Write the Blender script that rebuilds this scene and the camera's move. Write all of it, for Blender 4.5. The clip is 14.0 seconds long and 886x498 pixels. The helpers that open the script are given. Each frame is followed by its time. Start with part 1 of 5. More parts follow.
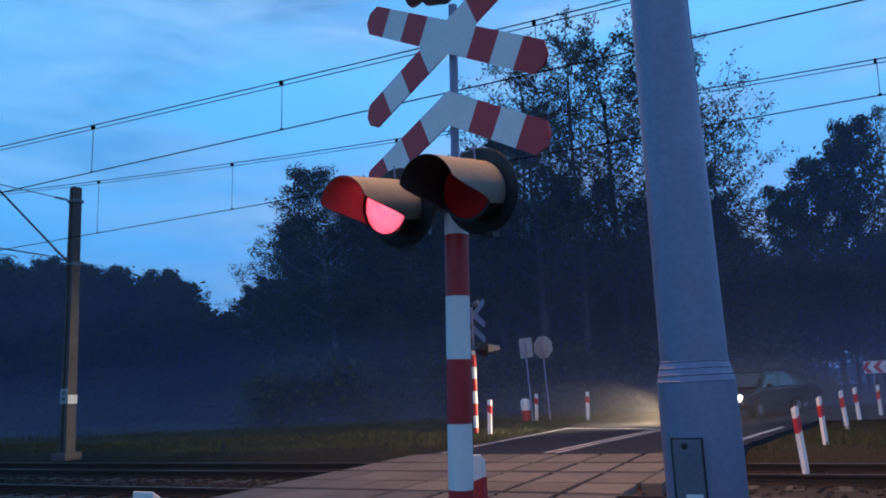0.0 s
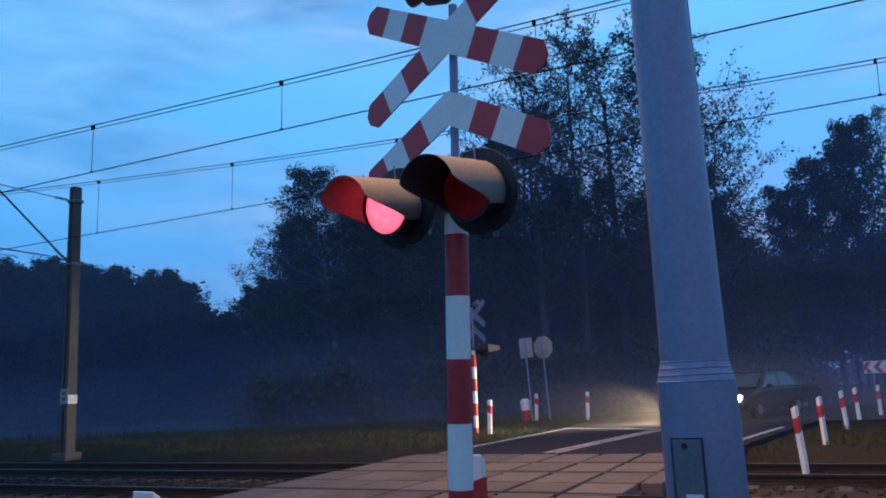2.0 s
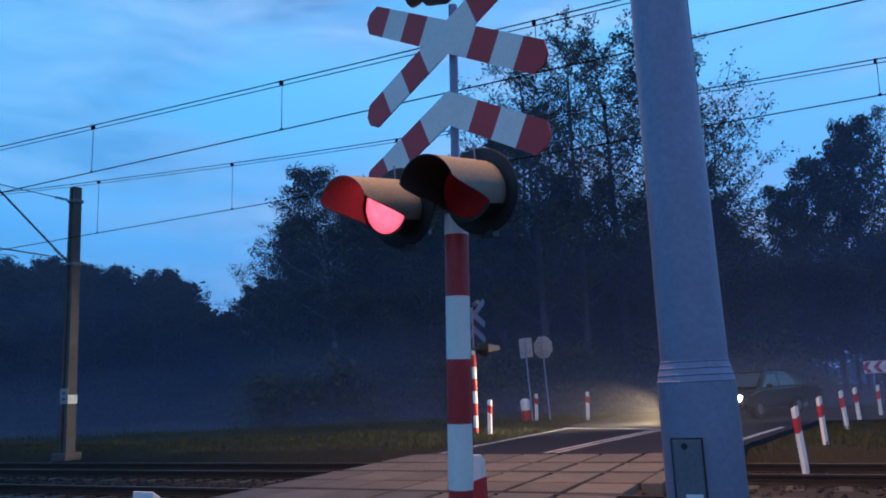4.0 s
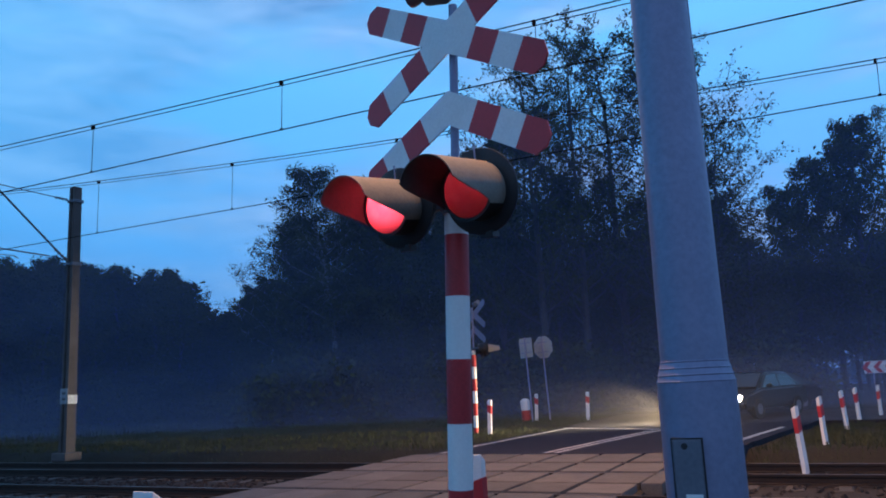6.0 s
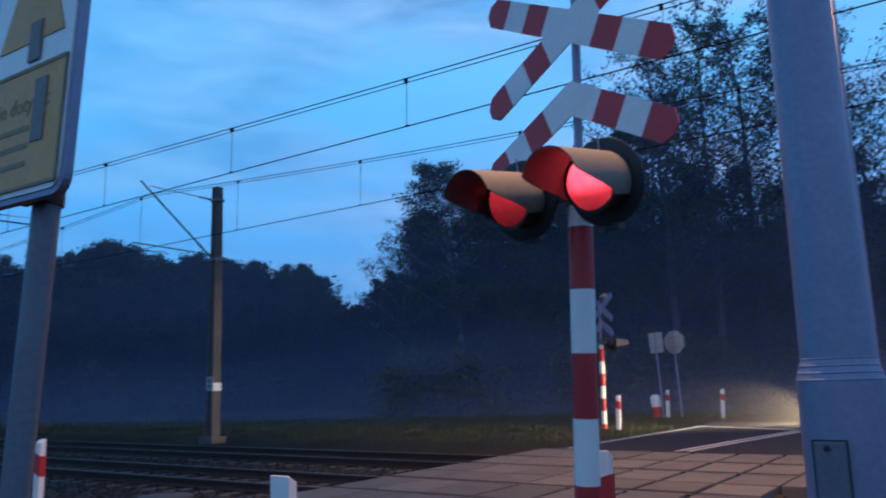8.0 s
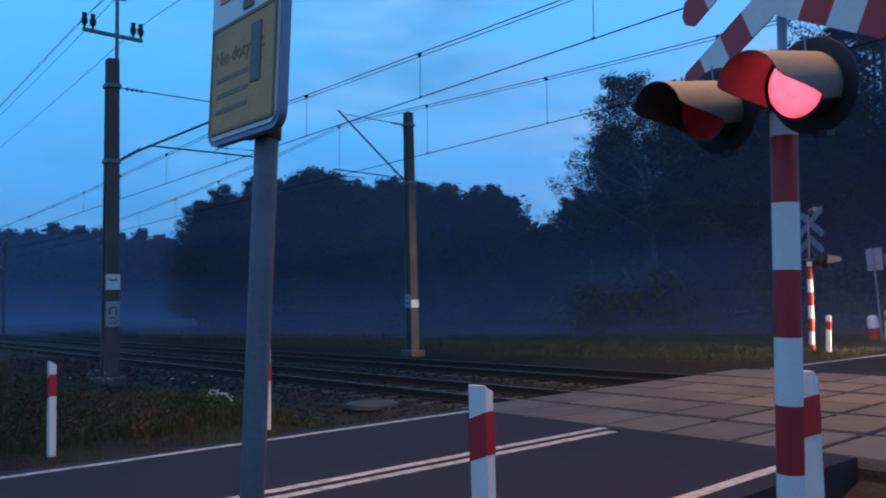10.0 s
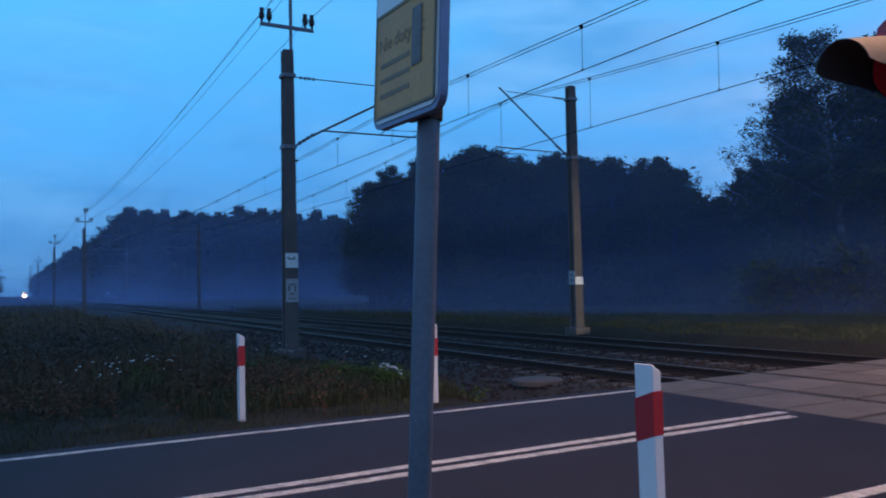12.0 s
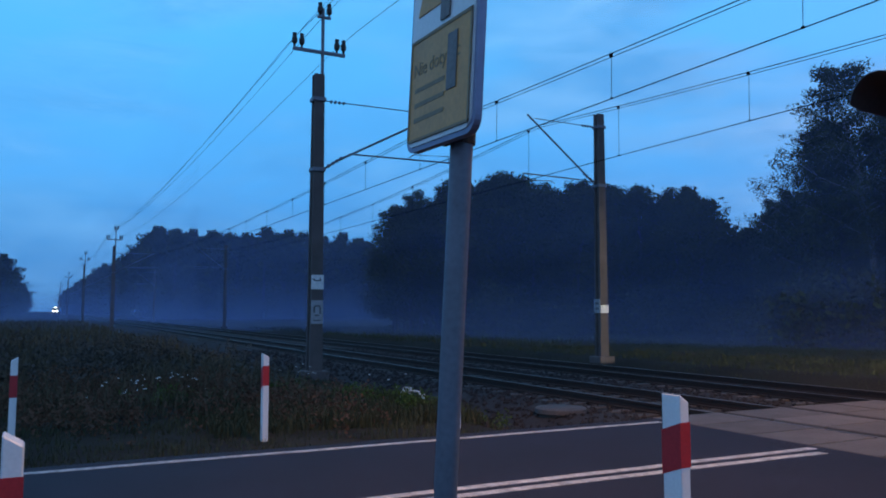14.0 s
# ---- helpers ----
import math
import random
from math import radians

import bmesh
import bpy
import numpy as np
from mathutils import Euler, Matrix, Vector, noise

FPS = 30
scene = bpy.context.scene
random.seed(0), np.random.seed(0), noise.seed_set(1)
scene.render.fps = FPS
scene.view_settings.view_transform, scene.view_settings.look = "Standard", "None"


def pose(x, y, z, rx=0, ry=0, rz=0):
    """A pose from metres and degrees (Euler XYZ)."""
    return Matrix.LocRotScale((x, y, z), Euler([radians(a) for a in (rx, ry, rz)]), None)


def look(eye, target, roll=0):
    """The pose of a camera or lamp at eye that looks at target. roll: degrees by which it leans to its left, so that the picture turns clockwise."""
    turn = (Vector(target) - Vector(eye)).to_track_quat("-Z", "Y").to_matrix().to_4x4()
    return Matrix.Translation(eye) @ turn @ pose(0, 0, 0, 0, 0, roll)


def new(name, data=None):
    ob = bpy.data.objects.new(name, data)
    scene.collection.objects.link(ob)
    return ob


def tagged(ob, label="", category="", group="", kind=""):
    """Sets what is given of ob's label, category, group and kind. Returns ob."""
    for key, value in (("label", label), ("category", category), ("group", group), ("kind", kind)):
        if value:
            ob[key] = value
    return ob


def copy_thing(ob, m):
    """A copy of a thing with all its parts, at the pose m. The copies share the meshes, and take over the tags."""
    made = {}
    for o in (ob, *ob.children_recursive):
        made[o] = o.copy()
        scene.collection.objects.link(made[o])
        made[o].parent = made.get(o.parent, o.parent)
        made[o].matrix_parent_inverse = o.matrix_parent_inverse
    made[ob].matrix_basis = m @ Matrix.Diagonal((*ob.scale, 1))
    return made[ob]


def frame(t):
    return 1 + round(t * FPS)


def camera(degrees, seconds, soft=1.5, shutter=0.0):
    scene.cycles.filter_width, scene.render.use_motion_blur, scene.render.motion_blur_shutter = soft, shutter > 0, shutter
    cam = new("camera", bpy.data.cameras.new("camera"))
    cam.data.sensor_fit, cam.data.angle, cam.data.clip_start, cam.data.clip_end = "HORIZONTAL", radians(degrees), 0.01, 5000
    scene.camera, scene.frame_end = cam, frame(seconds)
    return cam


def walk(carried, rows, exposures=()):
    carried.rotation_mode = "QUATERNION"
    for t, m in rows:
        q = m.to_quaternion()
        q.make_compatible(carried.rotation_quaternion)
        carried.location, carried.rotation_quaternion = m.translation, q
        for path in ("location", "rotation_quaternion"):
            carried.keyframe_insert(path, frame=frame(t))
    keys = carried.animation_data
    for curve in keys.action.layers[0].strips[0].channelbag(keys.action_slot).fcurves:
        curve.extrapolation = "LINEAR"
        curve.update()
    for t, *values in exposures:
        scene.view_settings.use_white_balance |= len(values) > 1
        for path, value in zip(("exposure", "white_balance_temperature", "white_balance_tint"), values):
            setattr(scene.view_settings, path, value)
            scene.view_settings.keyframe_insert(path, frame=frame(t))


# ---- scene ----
cam = camera(59.0, 14.0, soft=1.9, shutter=0.4)
PATH = [
    (0, pose(-0.000, -0.000, 1.507, 99.86, 2.64, 26.10)),
    (6.8, pose(-0.000, -0.000, 1.507, 99.86, 2.64, 26.10)),
    (7, pose(0.007, -0.010, 1.507, 99.84, 2.85, 26.20)),
    (7.5, pose(0.010, 0.006, 1.507, 99.99, 2.63, 29.19)),
    (8, pose(0.010, 0.008, 1.506, 99.72, 1.64, 35.21)),
    (8.5, pose(0.037, -0.044, 1.504, 98.06, 0.80, 39.52)),
    (8.7, pose(0.030, -0.030, 1.504, 97.30, 0.82, 40.42)),
    (10.8, pose(0.069, -0.056, 1.490, 92.97, 1.33, 53.83)),
    (11, pose(0.054, -0.044, 1.497, 92.89, 1.21, 54.73)),
    (11.5, pose(0.057, -0.046, 1.497, 92.74, 1.39, 57.43)),
    (12, pose(0.066, -0.047, 1.495, 92.75, 1.24, 60.92)),
    (12.5, pose(0.080, -0.062, 1.490, 92.82, 0.98, 63.01)),
    (13, pose(0.067, -0.061, 1.493, 93.23, 0.54, 63.05)),
    (13.5, pose(0.061, -0.061, 1.490, 94.12, 0.07, 62.83)),
    (14, pose(0.064, -0.064, 1.489, 94.60, -0.14, 62.65)),
]
walk(cam, PATH)

# ---------------------------------------------------------------- world and lights
world = bpy.data.worlds.new("dusk_sky")
scene.world = world
world.use_nodes = True
wt = world.node_tree
wt.nodes.clear()


def wnode(kind, **kw):
    n = wt.nodes.new(kind)
    for k, v in kw.items():
        n.inputs[k].default_value = v
    return n


w_out = wnode("ShaderNodeOutputWorld")
w_bg = wnode("ShaderNodeBackground", Strength=1.30)
w_co = wnode("ShaderNodeTexCoord")
w_sep = wnode("ShaderNodeSeparateXYZ")
wt.links.new(w_co.outputs["Generated"], w_sep.inputs[0])
w_ramp = wt.nodes.new("ShaderNodeValToRGB")
w_ramp.color_ramp.elements[0].position = 0.0
w_ramp.color_ramp.elements[0].color = (0.095, 0.255, 0.590, 1)
w_ramp.color_ramp.elements[1].position = 0.42
w_ramp.color_ramp.elements[1].color = (0.132, 0.500, 1.02, 1)
e = w_ramp.color_ramp.elements.new(0.16)
e.color = (0.108, 0.375, 0.850, 1)
for pos, col in ((0.60, (0.045, 0.150, 0.40, 1)), (0.85, (0.019, 0.066, 0.20, 1))):
    w_ramp.color_ramp.elements.new(pos).color = col
wt.links.new(w_sep.outputs["Z"], w_ramp.inputs[0])
w_map = wt.nodes.new("ShaderNodeMapping")
w_map.inputs["Scale"].default_value = (1.6, 1.6, 6.0)
wt.links.new(w_co.outputs["Generated"], w_map.inputs[0])
w_noise = wnode("ShaderNodeTexNoise", Scale=1.7, Detail=5.0, Roughness=0.55)
wt.links.new(w_map.outputs[0], w_noise.inputs["Vector"])
w_cr = wt.nodes.new("ShaderNodeValToRGB")
w_cr.color_ramp.elements[0].position, w_cr.color_ramp.elements[1].position = 0.38, 0.60
wt.links.new(w_noise.outputs["Fac"], w_cr.inputs[0])
w_mix = wt.nodes.new("ShaderNodeMixRGB")
w_mix.blend_type = "MIX"
w_mul = wt.nodes.new("ShaderNodeMath")
w_mul.operation = "MULTIPLY"
w_mul.inputs[1].default_value = 0.65
wt.links.new(w_cr.outputs[0], w_mul.inputs[0])
wt.links.new(w_ramp.outputs[0], w_mix.inputs[1])
w_noise2 = wnode("ShaderNodeTexNoise", Scale=4.2, Detail=6.0, Roughness=0.6, Distortion=0.4)
wt.links.new(w_map.outputs[0], w_noise2.inputs["Vector"])
w_cr2 = wt.nodes.new("ShaderNodeValToRGB")
w_cr2.color_ramp.elements[0].position, w_cr2.color_ramp.elements[1].position = 0.36, 0.66
w_cr2.color_ramp.elements[0].color, w_cr2.color_ramp.elements[1].color = (0.105, 0.235, 0.52, 1), (0.33, 0.49, 0.80, 1)
wt.links.new(w_noise2.outputs["Fac"], w_cr2.inputs[0])
wt.links.new(w_cr2.outputs[0], w_mix.inputs[2])
# the evening side of the sky is paler and more clouded, the other side a deeper blue
w_side = wt.nodes.new("ShaderNodeMapRange")
w_side.interpolation_type = "SMOOTHSTEP"
w_side.inputs["From Min"].default_value, w_side.inputs["From Max"].default_value = -1.0, -0.22
wt.links.new(w_sep.outputs["X"], w_side.inputs["Value"])
w_mul2 = wt.nodes.new("ShaderNodeMath")
w_mul2.operation = "MULTIPLY"
wt.links.new(w_mul.outputs[0], w_mul2.inputs[0])
w_amt = wt.nodes.new("ShaderNodeMapRange")
w_amt.inputs["To Min"].default_value, w_amt.inputs["To Max"].default_value = 0.45, 1.25
wt.links.new(w_side.outputs[0], w_amt.inputs["Value"])
wt.links.new(w_amt.outputs[0], w_mul2.inputs[1])
wt.links.new(w_mul2.outputs[0], w_mix.inputs[0])
w_tint = wt.nodes.new("ShaderNodeMixRGB")
w_tint.inputs[1].default_value, w_tint.inputs[2].default_value = (0.65, 0.91, 0.91, 1), (1.10, 0.995, 0.98, 1)
wt.links.new(w_side.outputs[0], w_tint.inputs[0])
w_fin = wt.nodes.new("ShaderNodeMixRGB")
w_fin.blend_type = "MULTIPLY"
w_fin.inputs[0].default_value = 1.0
wt.links.new(w_mix.outputs[0], w_fin.inputs[1])
wt.links.new(w_tint.outputs[0], w_fin.inputs[2])
wt.links.new(w_fin.outputs[0], w_bg.inputs["Color"])
wt.links.new(w_bg.outputs[0], w_out.inputs[0])


def lamp(name, kind, energy, color, m, **kw):
    d = bpy.data.lights.new(name, kind)
    d.energy, d.color = energy, color
    for k, v in kw.items():
        if k == "size":
            d.size = v
        elif k == "radius":
            d.shadow_soft_size = v
        elif k == "spot":
            d.spot_size, d.spot_blend = radians(v), 0.6
        elif k == "angle":
            d.angle = radians(v)
    o = new(name, d)
    o.matrix_world = m
    return o


# added sodium-coloured fill light, brightening the far side of the tracks
FAR_FILL_AT = (-3.0, 14.2, 9.45)
lamp("street_light", "SPOT", 3700, (1.0, 0.49, 0.20), look(FAR_FILL_AT, (-3.2, 19.5, 0)), radius=0.18, spot=132)
# the lamp on the steel pole beside the signal
POLE_LAMP_AT = (-1.90, 4.42, 9.02)
lamp("street_light", "SPOT", 3100, (1.0, 0.50, 0.22), look(POLE_LAMP_AT, (-2.2, 7.0, 0)), radius=0.16, spot=112)
# last light of the overcast dusk sky
lamp("dusk_sun", "SUN", 0.12, (0.55, 0.75, 1.0), look((0, 0, 50), (10, 14, 0)), angle=40)

# ---------------------------------------------------------------- helpers
MATS = {}


def mat(name, color, rough=0.7, metal=0.0, var=0.25, scale=4.0, bump=0.2, spec=0.4, alt=None, fine=60.0, coat=0.0, rand=0.0, transl=0.0):
    """Principled surface with two scales of colour variation, fine relief and, for repeats, a shift for each object."""
    m = bpy.data.materials.new(name)
    m.use_nodes = True
    nt = m.node_tree
    b = nt.nodes["Principled BSDF"]
    b.inputs["Roughness"].default_value = rough
    b.inputs["Metallic"].default_value = metal
    b.inputs["Specular IOR Level"].default_value = spec
    b.inputs["Coat Weight"].default_value = coat
    co = nt.nodes.new("ShaderNodeTexCoord")
    n1 = nt.nodes.new("ShaderNodeTexNoise")
    n1.inputs["Scale"].default_value, n1.inputs["Detail"].default_value = scale, 4
    n2 = nt.nodes.new("ShaderNodeTexNoise")
    n2.inputs["Scale"].default_value, n2.inputs["Detail"].default_value = fine, 3
    for n in (n1, n2):
        nt.links.new(co.outputs["Object"], n.inputs["Vector"])
    add = nt.nodes.new("ShaderNodeMath")
    add.operation = "ADD"
    nt.links.new(n1.outputs["Fac"], add.inputs[0])
    nt.links.new(n2.outputs["Fac"], add.inputs[1])
    last = add
    if rand:
        oi = nt.nodes.new("ShaderNodeObjectInfo")
        mu = nt.nodes.new("ShaderNodeMath")
        mu.operation = "MULTIPLY_ADD"
        mu.inputs[1].default_value = rand
        nt.links.new(oi.outputs["Random"], mu.inputs[0])
        nt.links.new(add.outputs[0], mu.inputs[2])
        last = mu
    r = nt.nodes.new("ShaderNodeMapRange")
    r.inputs["From Min"].default_value, r.inputs["From Max"].default_value = 0.6, 1.4 + rand
    nt.links.new(last.outputs[0], r.inputs["Value"])
    mx = nt.nodes.new("ShaderNodeMixRGB")
    c2 = alt or tuple(min(1, c * (1 + var)) for c in color)
    c1 = color if alt else tuple(c * (1 - var) for c in color)
    mx.inputs[1].default_value, mx.inputs[2].default_value = (*c1, 1), (*c2, 1)
    nt.links.new(r.outputs[0], mx.inputs[0])
    nt.links.new(mx.outputs[0], b.inputs["Base Color"])
    if bump:
        bp = nt.nodes.new("ShaderNodeBump")
        bp.inputs["Strength"].default_value, bp.inputs["Distance"].default_value = bump, 0.02
        nt.links.new(n2.outputs["Fac"], bp.inputs["Height"])
        nt.links.new(bp.outputs[0], b.inputs["Normal"])
    MATS[name] = m
    return m


def mesh_of(name, bm, material, smooth=False):
    me = bpy.data.meshes.new(name)
    bm.to_mesh(me)
    bm.free()
    for mt in (material if isinstance(material, (list, tuple)) else [material]):
        me.materials.append(mt)
    if smooth:
        me.polygons.foreach_set("use_smooth", [True] * len(me.polygons))
        me.set_sharp_from_angle(angle=radians(40))
    return me


def part(name, bm, material, parent=None, label="", smooth=False):
    """Links a bmesh as one mesh object, under a thing or part."""
    o = new(name, mesh_of(name, bm, material, smooth))
    if parent:
        o.parent = parent
    if label:
        o["label"] = label
    return o


def thing(name, at=(0, 0, 0), rz=0.0, label="", category="", group="", kind="", tilt=(0, 0)):
    o = new(name)
    o.empty_display_size = 0.1
    o.matrix_basis = pose(*at, tilt[0], tilt[1], rz)
    return tagged(o, label, category, group, kind)


def box(bm, x0, x1, y0, y1, z0, z1, bevel=0.0, m=None, mi=0):
    r = bmesh.ops.create_cube(bm, size=1)
    vs = r["verts"]
    M = Matrix.Translation(((x0 + x1) / 2, (y0 + y1) / 2, (z0 + z1) / 2)) @ Matrix.Diagonal((x1 - x0, y1 - y0, z1 - z0, 1))
    bmesh.ops.transform(bm, matrix=(m @ M if m else M), verts=vs)
    fs = list({f for v in vs for f in v.link_faces})
    for f in fs:
        f.material_index = mi
    if bevel:
        es = list({e for v in vs for e in v.link_edges})
        bmesh.ops.bevel(bm, geom=es, offset=bevel, segments=2, affect="EDGES", profile=0.5)
    return bm


def tube(bm, pts, radii, seg=12, cap=True, mi=0, phase=0.0):
    """Round bar along points; radii one for each point."""
    pts = [Vector(p) for p in pts]
    if not isinstance(radii, (list, tuple)):
        radii = [radii] * len(pts)
    rings = []
    d0 = (pts[1] - pts[0]).normalized()
    up = Vector((0, 0, 1)) if abs(d0.z) < 0.9 else Vector((0, 1, 0))
    for i, p in enumerate(pts):
        d = (pts[min(i + 1, len(pts) - 1)] - pts[max(i - 1, 0)]).normalized()
        a = d.cross(up).normalized()
        b = a.cross(d).normalized()
        rings.append([bm.verts.new(p + (a * math.cos(2 * math.pi * (k + phase) / seg) + b * math.sin(2 * math.pi * (k + phase) / seg)) * radii[i]) for k in range(seg)])
    for r0, r1 in zip(rings, rings[1:]):
        for k in range(seg):
            f = bm.faces.new((r0[k], r0[(k + 1) % seg], r1[(k + 1) % seg], r1[k]))
            f.material_index = mi
    if cap:
        bm.faces.new(rings[0][::-1]).material_index = mi
        bm.faces.new(rings[-1]).material_index = mi
    return bm


def prism(bm, outline, y0, y1, mi=0, m=None):
    """Solid from an outline in x, z between two depths in y."""
    a = [bm.verts.new((x, y0, z)) for x, z in outline]
    b = [bm.verts.new((x, y1, z)) for x, z in outline]
    n = len(outline)
    fs = [bm.faces.new(a), bm.faces.new(b[::-1])]
    for k in range(n):
        fs.append(bm.faces.new((a[k], b[k], b[(k + 1) % n], a[(k + 1) % n])))
    for f in fs:
        f.material_index = mi
    bmesh.ops.recalc_face_normals(bm, faces=fs)
    if m:
        bmesh.ops.transform(bm, matrix=m, verts=a + b)
    return bm


def B():
    return bmesh.new()


# ---------------------------------------------------------------- materials
WHITE = mat("white_paint", (0.74, 0.74, 0.72), 0.45, var=0.10, scale=3, bump=0.05, rand=0.2)
RED = mat("red_paint", (0.42, 0.025, 0.03), 0.45, var=0.2, scale=5, bump=0.05)
SIGN_RED = mat("red_sheeting", (0.46, 0.02, 0.03), 0.35, var=0.12, scale=5, bump=0.03)
SIGN_WHITE = mat("white_sheeting", (0.72, 0.73, 0.72), 0.38, var=0.10, scale=4, bump=0.03)
GALV = mat("galvanised_steel", (0.23, 0.235, 0.335), 0.48, metal=0.4, var=0.16, scale=3.5, bump=0.08, fine=40)
GREY_STEEL = mat("grey_painted_steel", (0.14, 0.15, 0.18), 0.5, metal=0.3, var=0.2, scale=7, bump=0.06)
BLACK = mat("black_enamel", (0.018, 0.018, 0.02), 0.5, var=0.3, scale=8, bump=0.05)
HOOD_IN = mat("hood_inside_paint", (0.07, 0.06, 0.06), 0.6, var=0.2, scale=7, bump=0.05)
HOOD = mat("hood_grey_paint", (0.20, 0.18, 0.15), 0.6, var=0.2, scale=7, bump=0.08)
CONCRETE = mat("mast_concrete", (0.095, 0.080, 0.076), 0.85, var=0.3, scale=2.5, bump=0.3)
SLAB = mat("concrete_slab", (0.105, 0.094, 0.088), 0.8, var=0.5, scale=2.6, bump=0.5, fine=34, rand=0.6)
ASPHALT = mat("asphalt", (0.0150, 0.0128, 0.0230), 0.75, spec=0.3, var=0.45, scale=1.1, bump=0.5, fine=90)
LINE = mat("road_paint", (0.10, 0.10, 0.10), 0.65, scale=9, bump=0.25, fine=45, alt=(0.72, 0.70, 0.67))
RAIL = mat("rail_steel", (0.030, 0.019, 0.015), 0.75, metal=0.2, var=0.35, scale=5, bump=0.2)
RAIL_TOP = mat("rusty_rail_head", (0.085, 0.070, 0.065), 0.42, metal=0.5, var=0.3, scale=3, bump=0.05)
BALLAST = mat("ballast_stone", (0.040, 0.035, 0.034), 0.95, spec=0.15, var=0.4, scale=3, bump=0.6, fine=25)
SLEEPER = mat("concrete_sleeper", (0.065, 0.058, 0.052), 0.85, var=0.25, scale=4, bump=0.3, rand=0.4)
SOIL = mat("verge_soil", (0.020, 0.019, 0.017), 0.95, spec=0.1, var=0.5, scale=0.6, bump=0.6, fine=18, alt=(0.044, 0.038, 0.028))
GRASS = mat("grass_blades", (0.031, 0.041, 0.021), 0.85, var=0.5, scale=0.9, bump=0.0, alt=(0.080, 0.080, 0.042), fine=9.0, spec=0.2)
BARK = mat("bark", (0.060, 0.050, 0.042), 0.9, var=0.35, scale=5, bump=0.5)
BIRCH = mat("birch_bark", (0.20, 0.19, 0.18), 0.8, var=0.35, scale=4, bump=0.3)
LEAF = mat("leaves", (0.035, 0.045, 0.016), 0.95, spec=0.1, var=0.4, scale=0.35, bump=0.0, alt=(0.095, 0.085, 0.025), rand=0.3)
WIRE = mat("wire_copper", (0.007, 0.007, 0.008), 0.95, spec=0.02, metal=0.0, var=0.2, bump=0.0)


# ---------------------------------------------------------------- ground, road, tracks
def grid_sheet(name, xs, ys, zf, material, kind="structure", label="", category=""):
    bm = B()
    vs = [[bm.verts.new((x, y, zf(x, y))) for x in xs] for y in ys]
    for j in range(len(ys) - 1):
        for i in range(len(xs) - 1):
            bm.faces.new((vs[j][i], vs[j][i + 1], vs[j + 1][i + 1], vs[j + 1][i]))
    o = part(name, bm, material, smooth=True)
    return tagged(o, label, category, kind=kind)


def ground_z(x, y):
    """Verges a little below the road; ballast bed is laid on top."""
    z = -0.10 + 0.05 * noise.noise(Vector((x * 0.5, y * 0.5, 0))) + 0.03 * noise.noise(Vector((x * 1.7, y * 1.7, 3)))
    if -9.2 < x < -1.2 and -60 < y < 40:
        z = min(z, -0.12)
    bed = max(0.0, min(1.0, (6.0 - abs(y - 11.75)) / 0.8))
    return z - 0.55 * bed


def spread(lo, hi, fine_lo, fine_hi, fine, coarse):
    a = list(np.arange(fine_lo, fine_hi + 1e-6, fine))
    x, step = fine_lo, fine
    left = []
    while x > lo:
        step = min(step * 1.35, coarse)
        x -= step
        left.append(max(x, lo))
    x, step = fine_hi, fine
    right = []
    while x < hi:
        step = min(step * 1.35, coarse)
        x += step
        right.append(min(x, hi))
    return left[::-1] + a + right


grid_sheet("ground", spread(-2500, 2500, -26, 6, 0.4, 400), spread(-2500, 2500, -6, 34, 0.4, 400), ground_z, SOIL, label="dark overgrown soil and grass beside the crossing", category="ground")


def road_c(y):
    """Centre of the road: straight to the crossing, bending gently behind it."""
    return -5.75 + (0.0 if y < 14 else 0.11 * (y - 14) + 0.004 * (y - 14) ** 2)


def road_strip(name, y0, y1, material, off0, off1, z0, z1, step=0.6, label="", category="", wob=0.0, flare=0.0):
    """A slab that follows the road between two offsets from its centre."""
    bm = B()
    n = max(2, int((y1 - y0) / step) + 1)
    rows = []
    for k in range(n):
        y = y0 + (y1 - y0) * k / (n - 1)
        c = road_c(y)
        fl = flare * max(0.0, y - 16)
        w0, w1 = (noise.noise(Vector((y * 1.3, o, 7))) * wob for o in (off0, off1))
        rows.append([bm.verts.new(v) for v in ((c + off0 + w0 - fl, y, z1), (c + off1 + w1 - (fl if off1 < 0 else 0), y, z1), (c + off1 + w1 - (fl if off1 < 0 else 0), y, z0), (c + off0 + w0 - fl, y, z0))])
    for a, b in zip(rows, rows[1:]):
        for i in range(4):
            bm.faces.new((a[i], a[(i + 1) % 4], b[(i + 1) % 4], b[i]))
    bm.faces.new(rows[0][::-1])
    bm.faces.new(rows[-1])
    bmesh.ops.recalc_face_normals(bm, faces=bm.faces)
    return tagged(part(name, bm, material), label, category, kind="structure")


CON0, CON1 = 7.75, 16.0     # the concrete panels of the crossing
road_strip("road", -60, CON0, ASPHALT, -2.75, 2.7, -0.4, 0.0, label="worn dark asphalt road before the level crossing", category="road", wob=0.08)
road_strip("road", CON1, 31, ASPHALT, -2.85, 3.5, -0.4, 0.0, label="worn dark asphalt road beyond the level crossing", category="road", wob=0.08, flare=0.10)
road_strip("edge_line", -60, 7.55, LINE, -2.50, -2.40, 0.0, 0.005, label="thin white edge line painted on the asphalt", category="road marking", wob=0.02)
road_strip("edge_line", -60, 7.3, LINE, 2.35, 2.47, 0.0, 0.005, label="thin white edge line painted on the asphalt", category="road marking", wob=0.02)
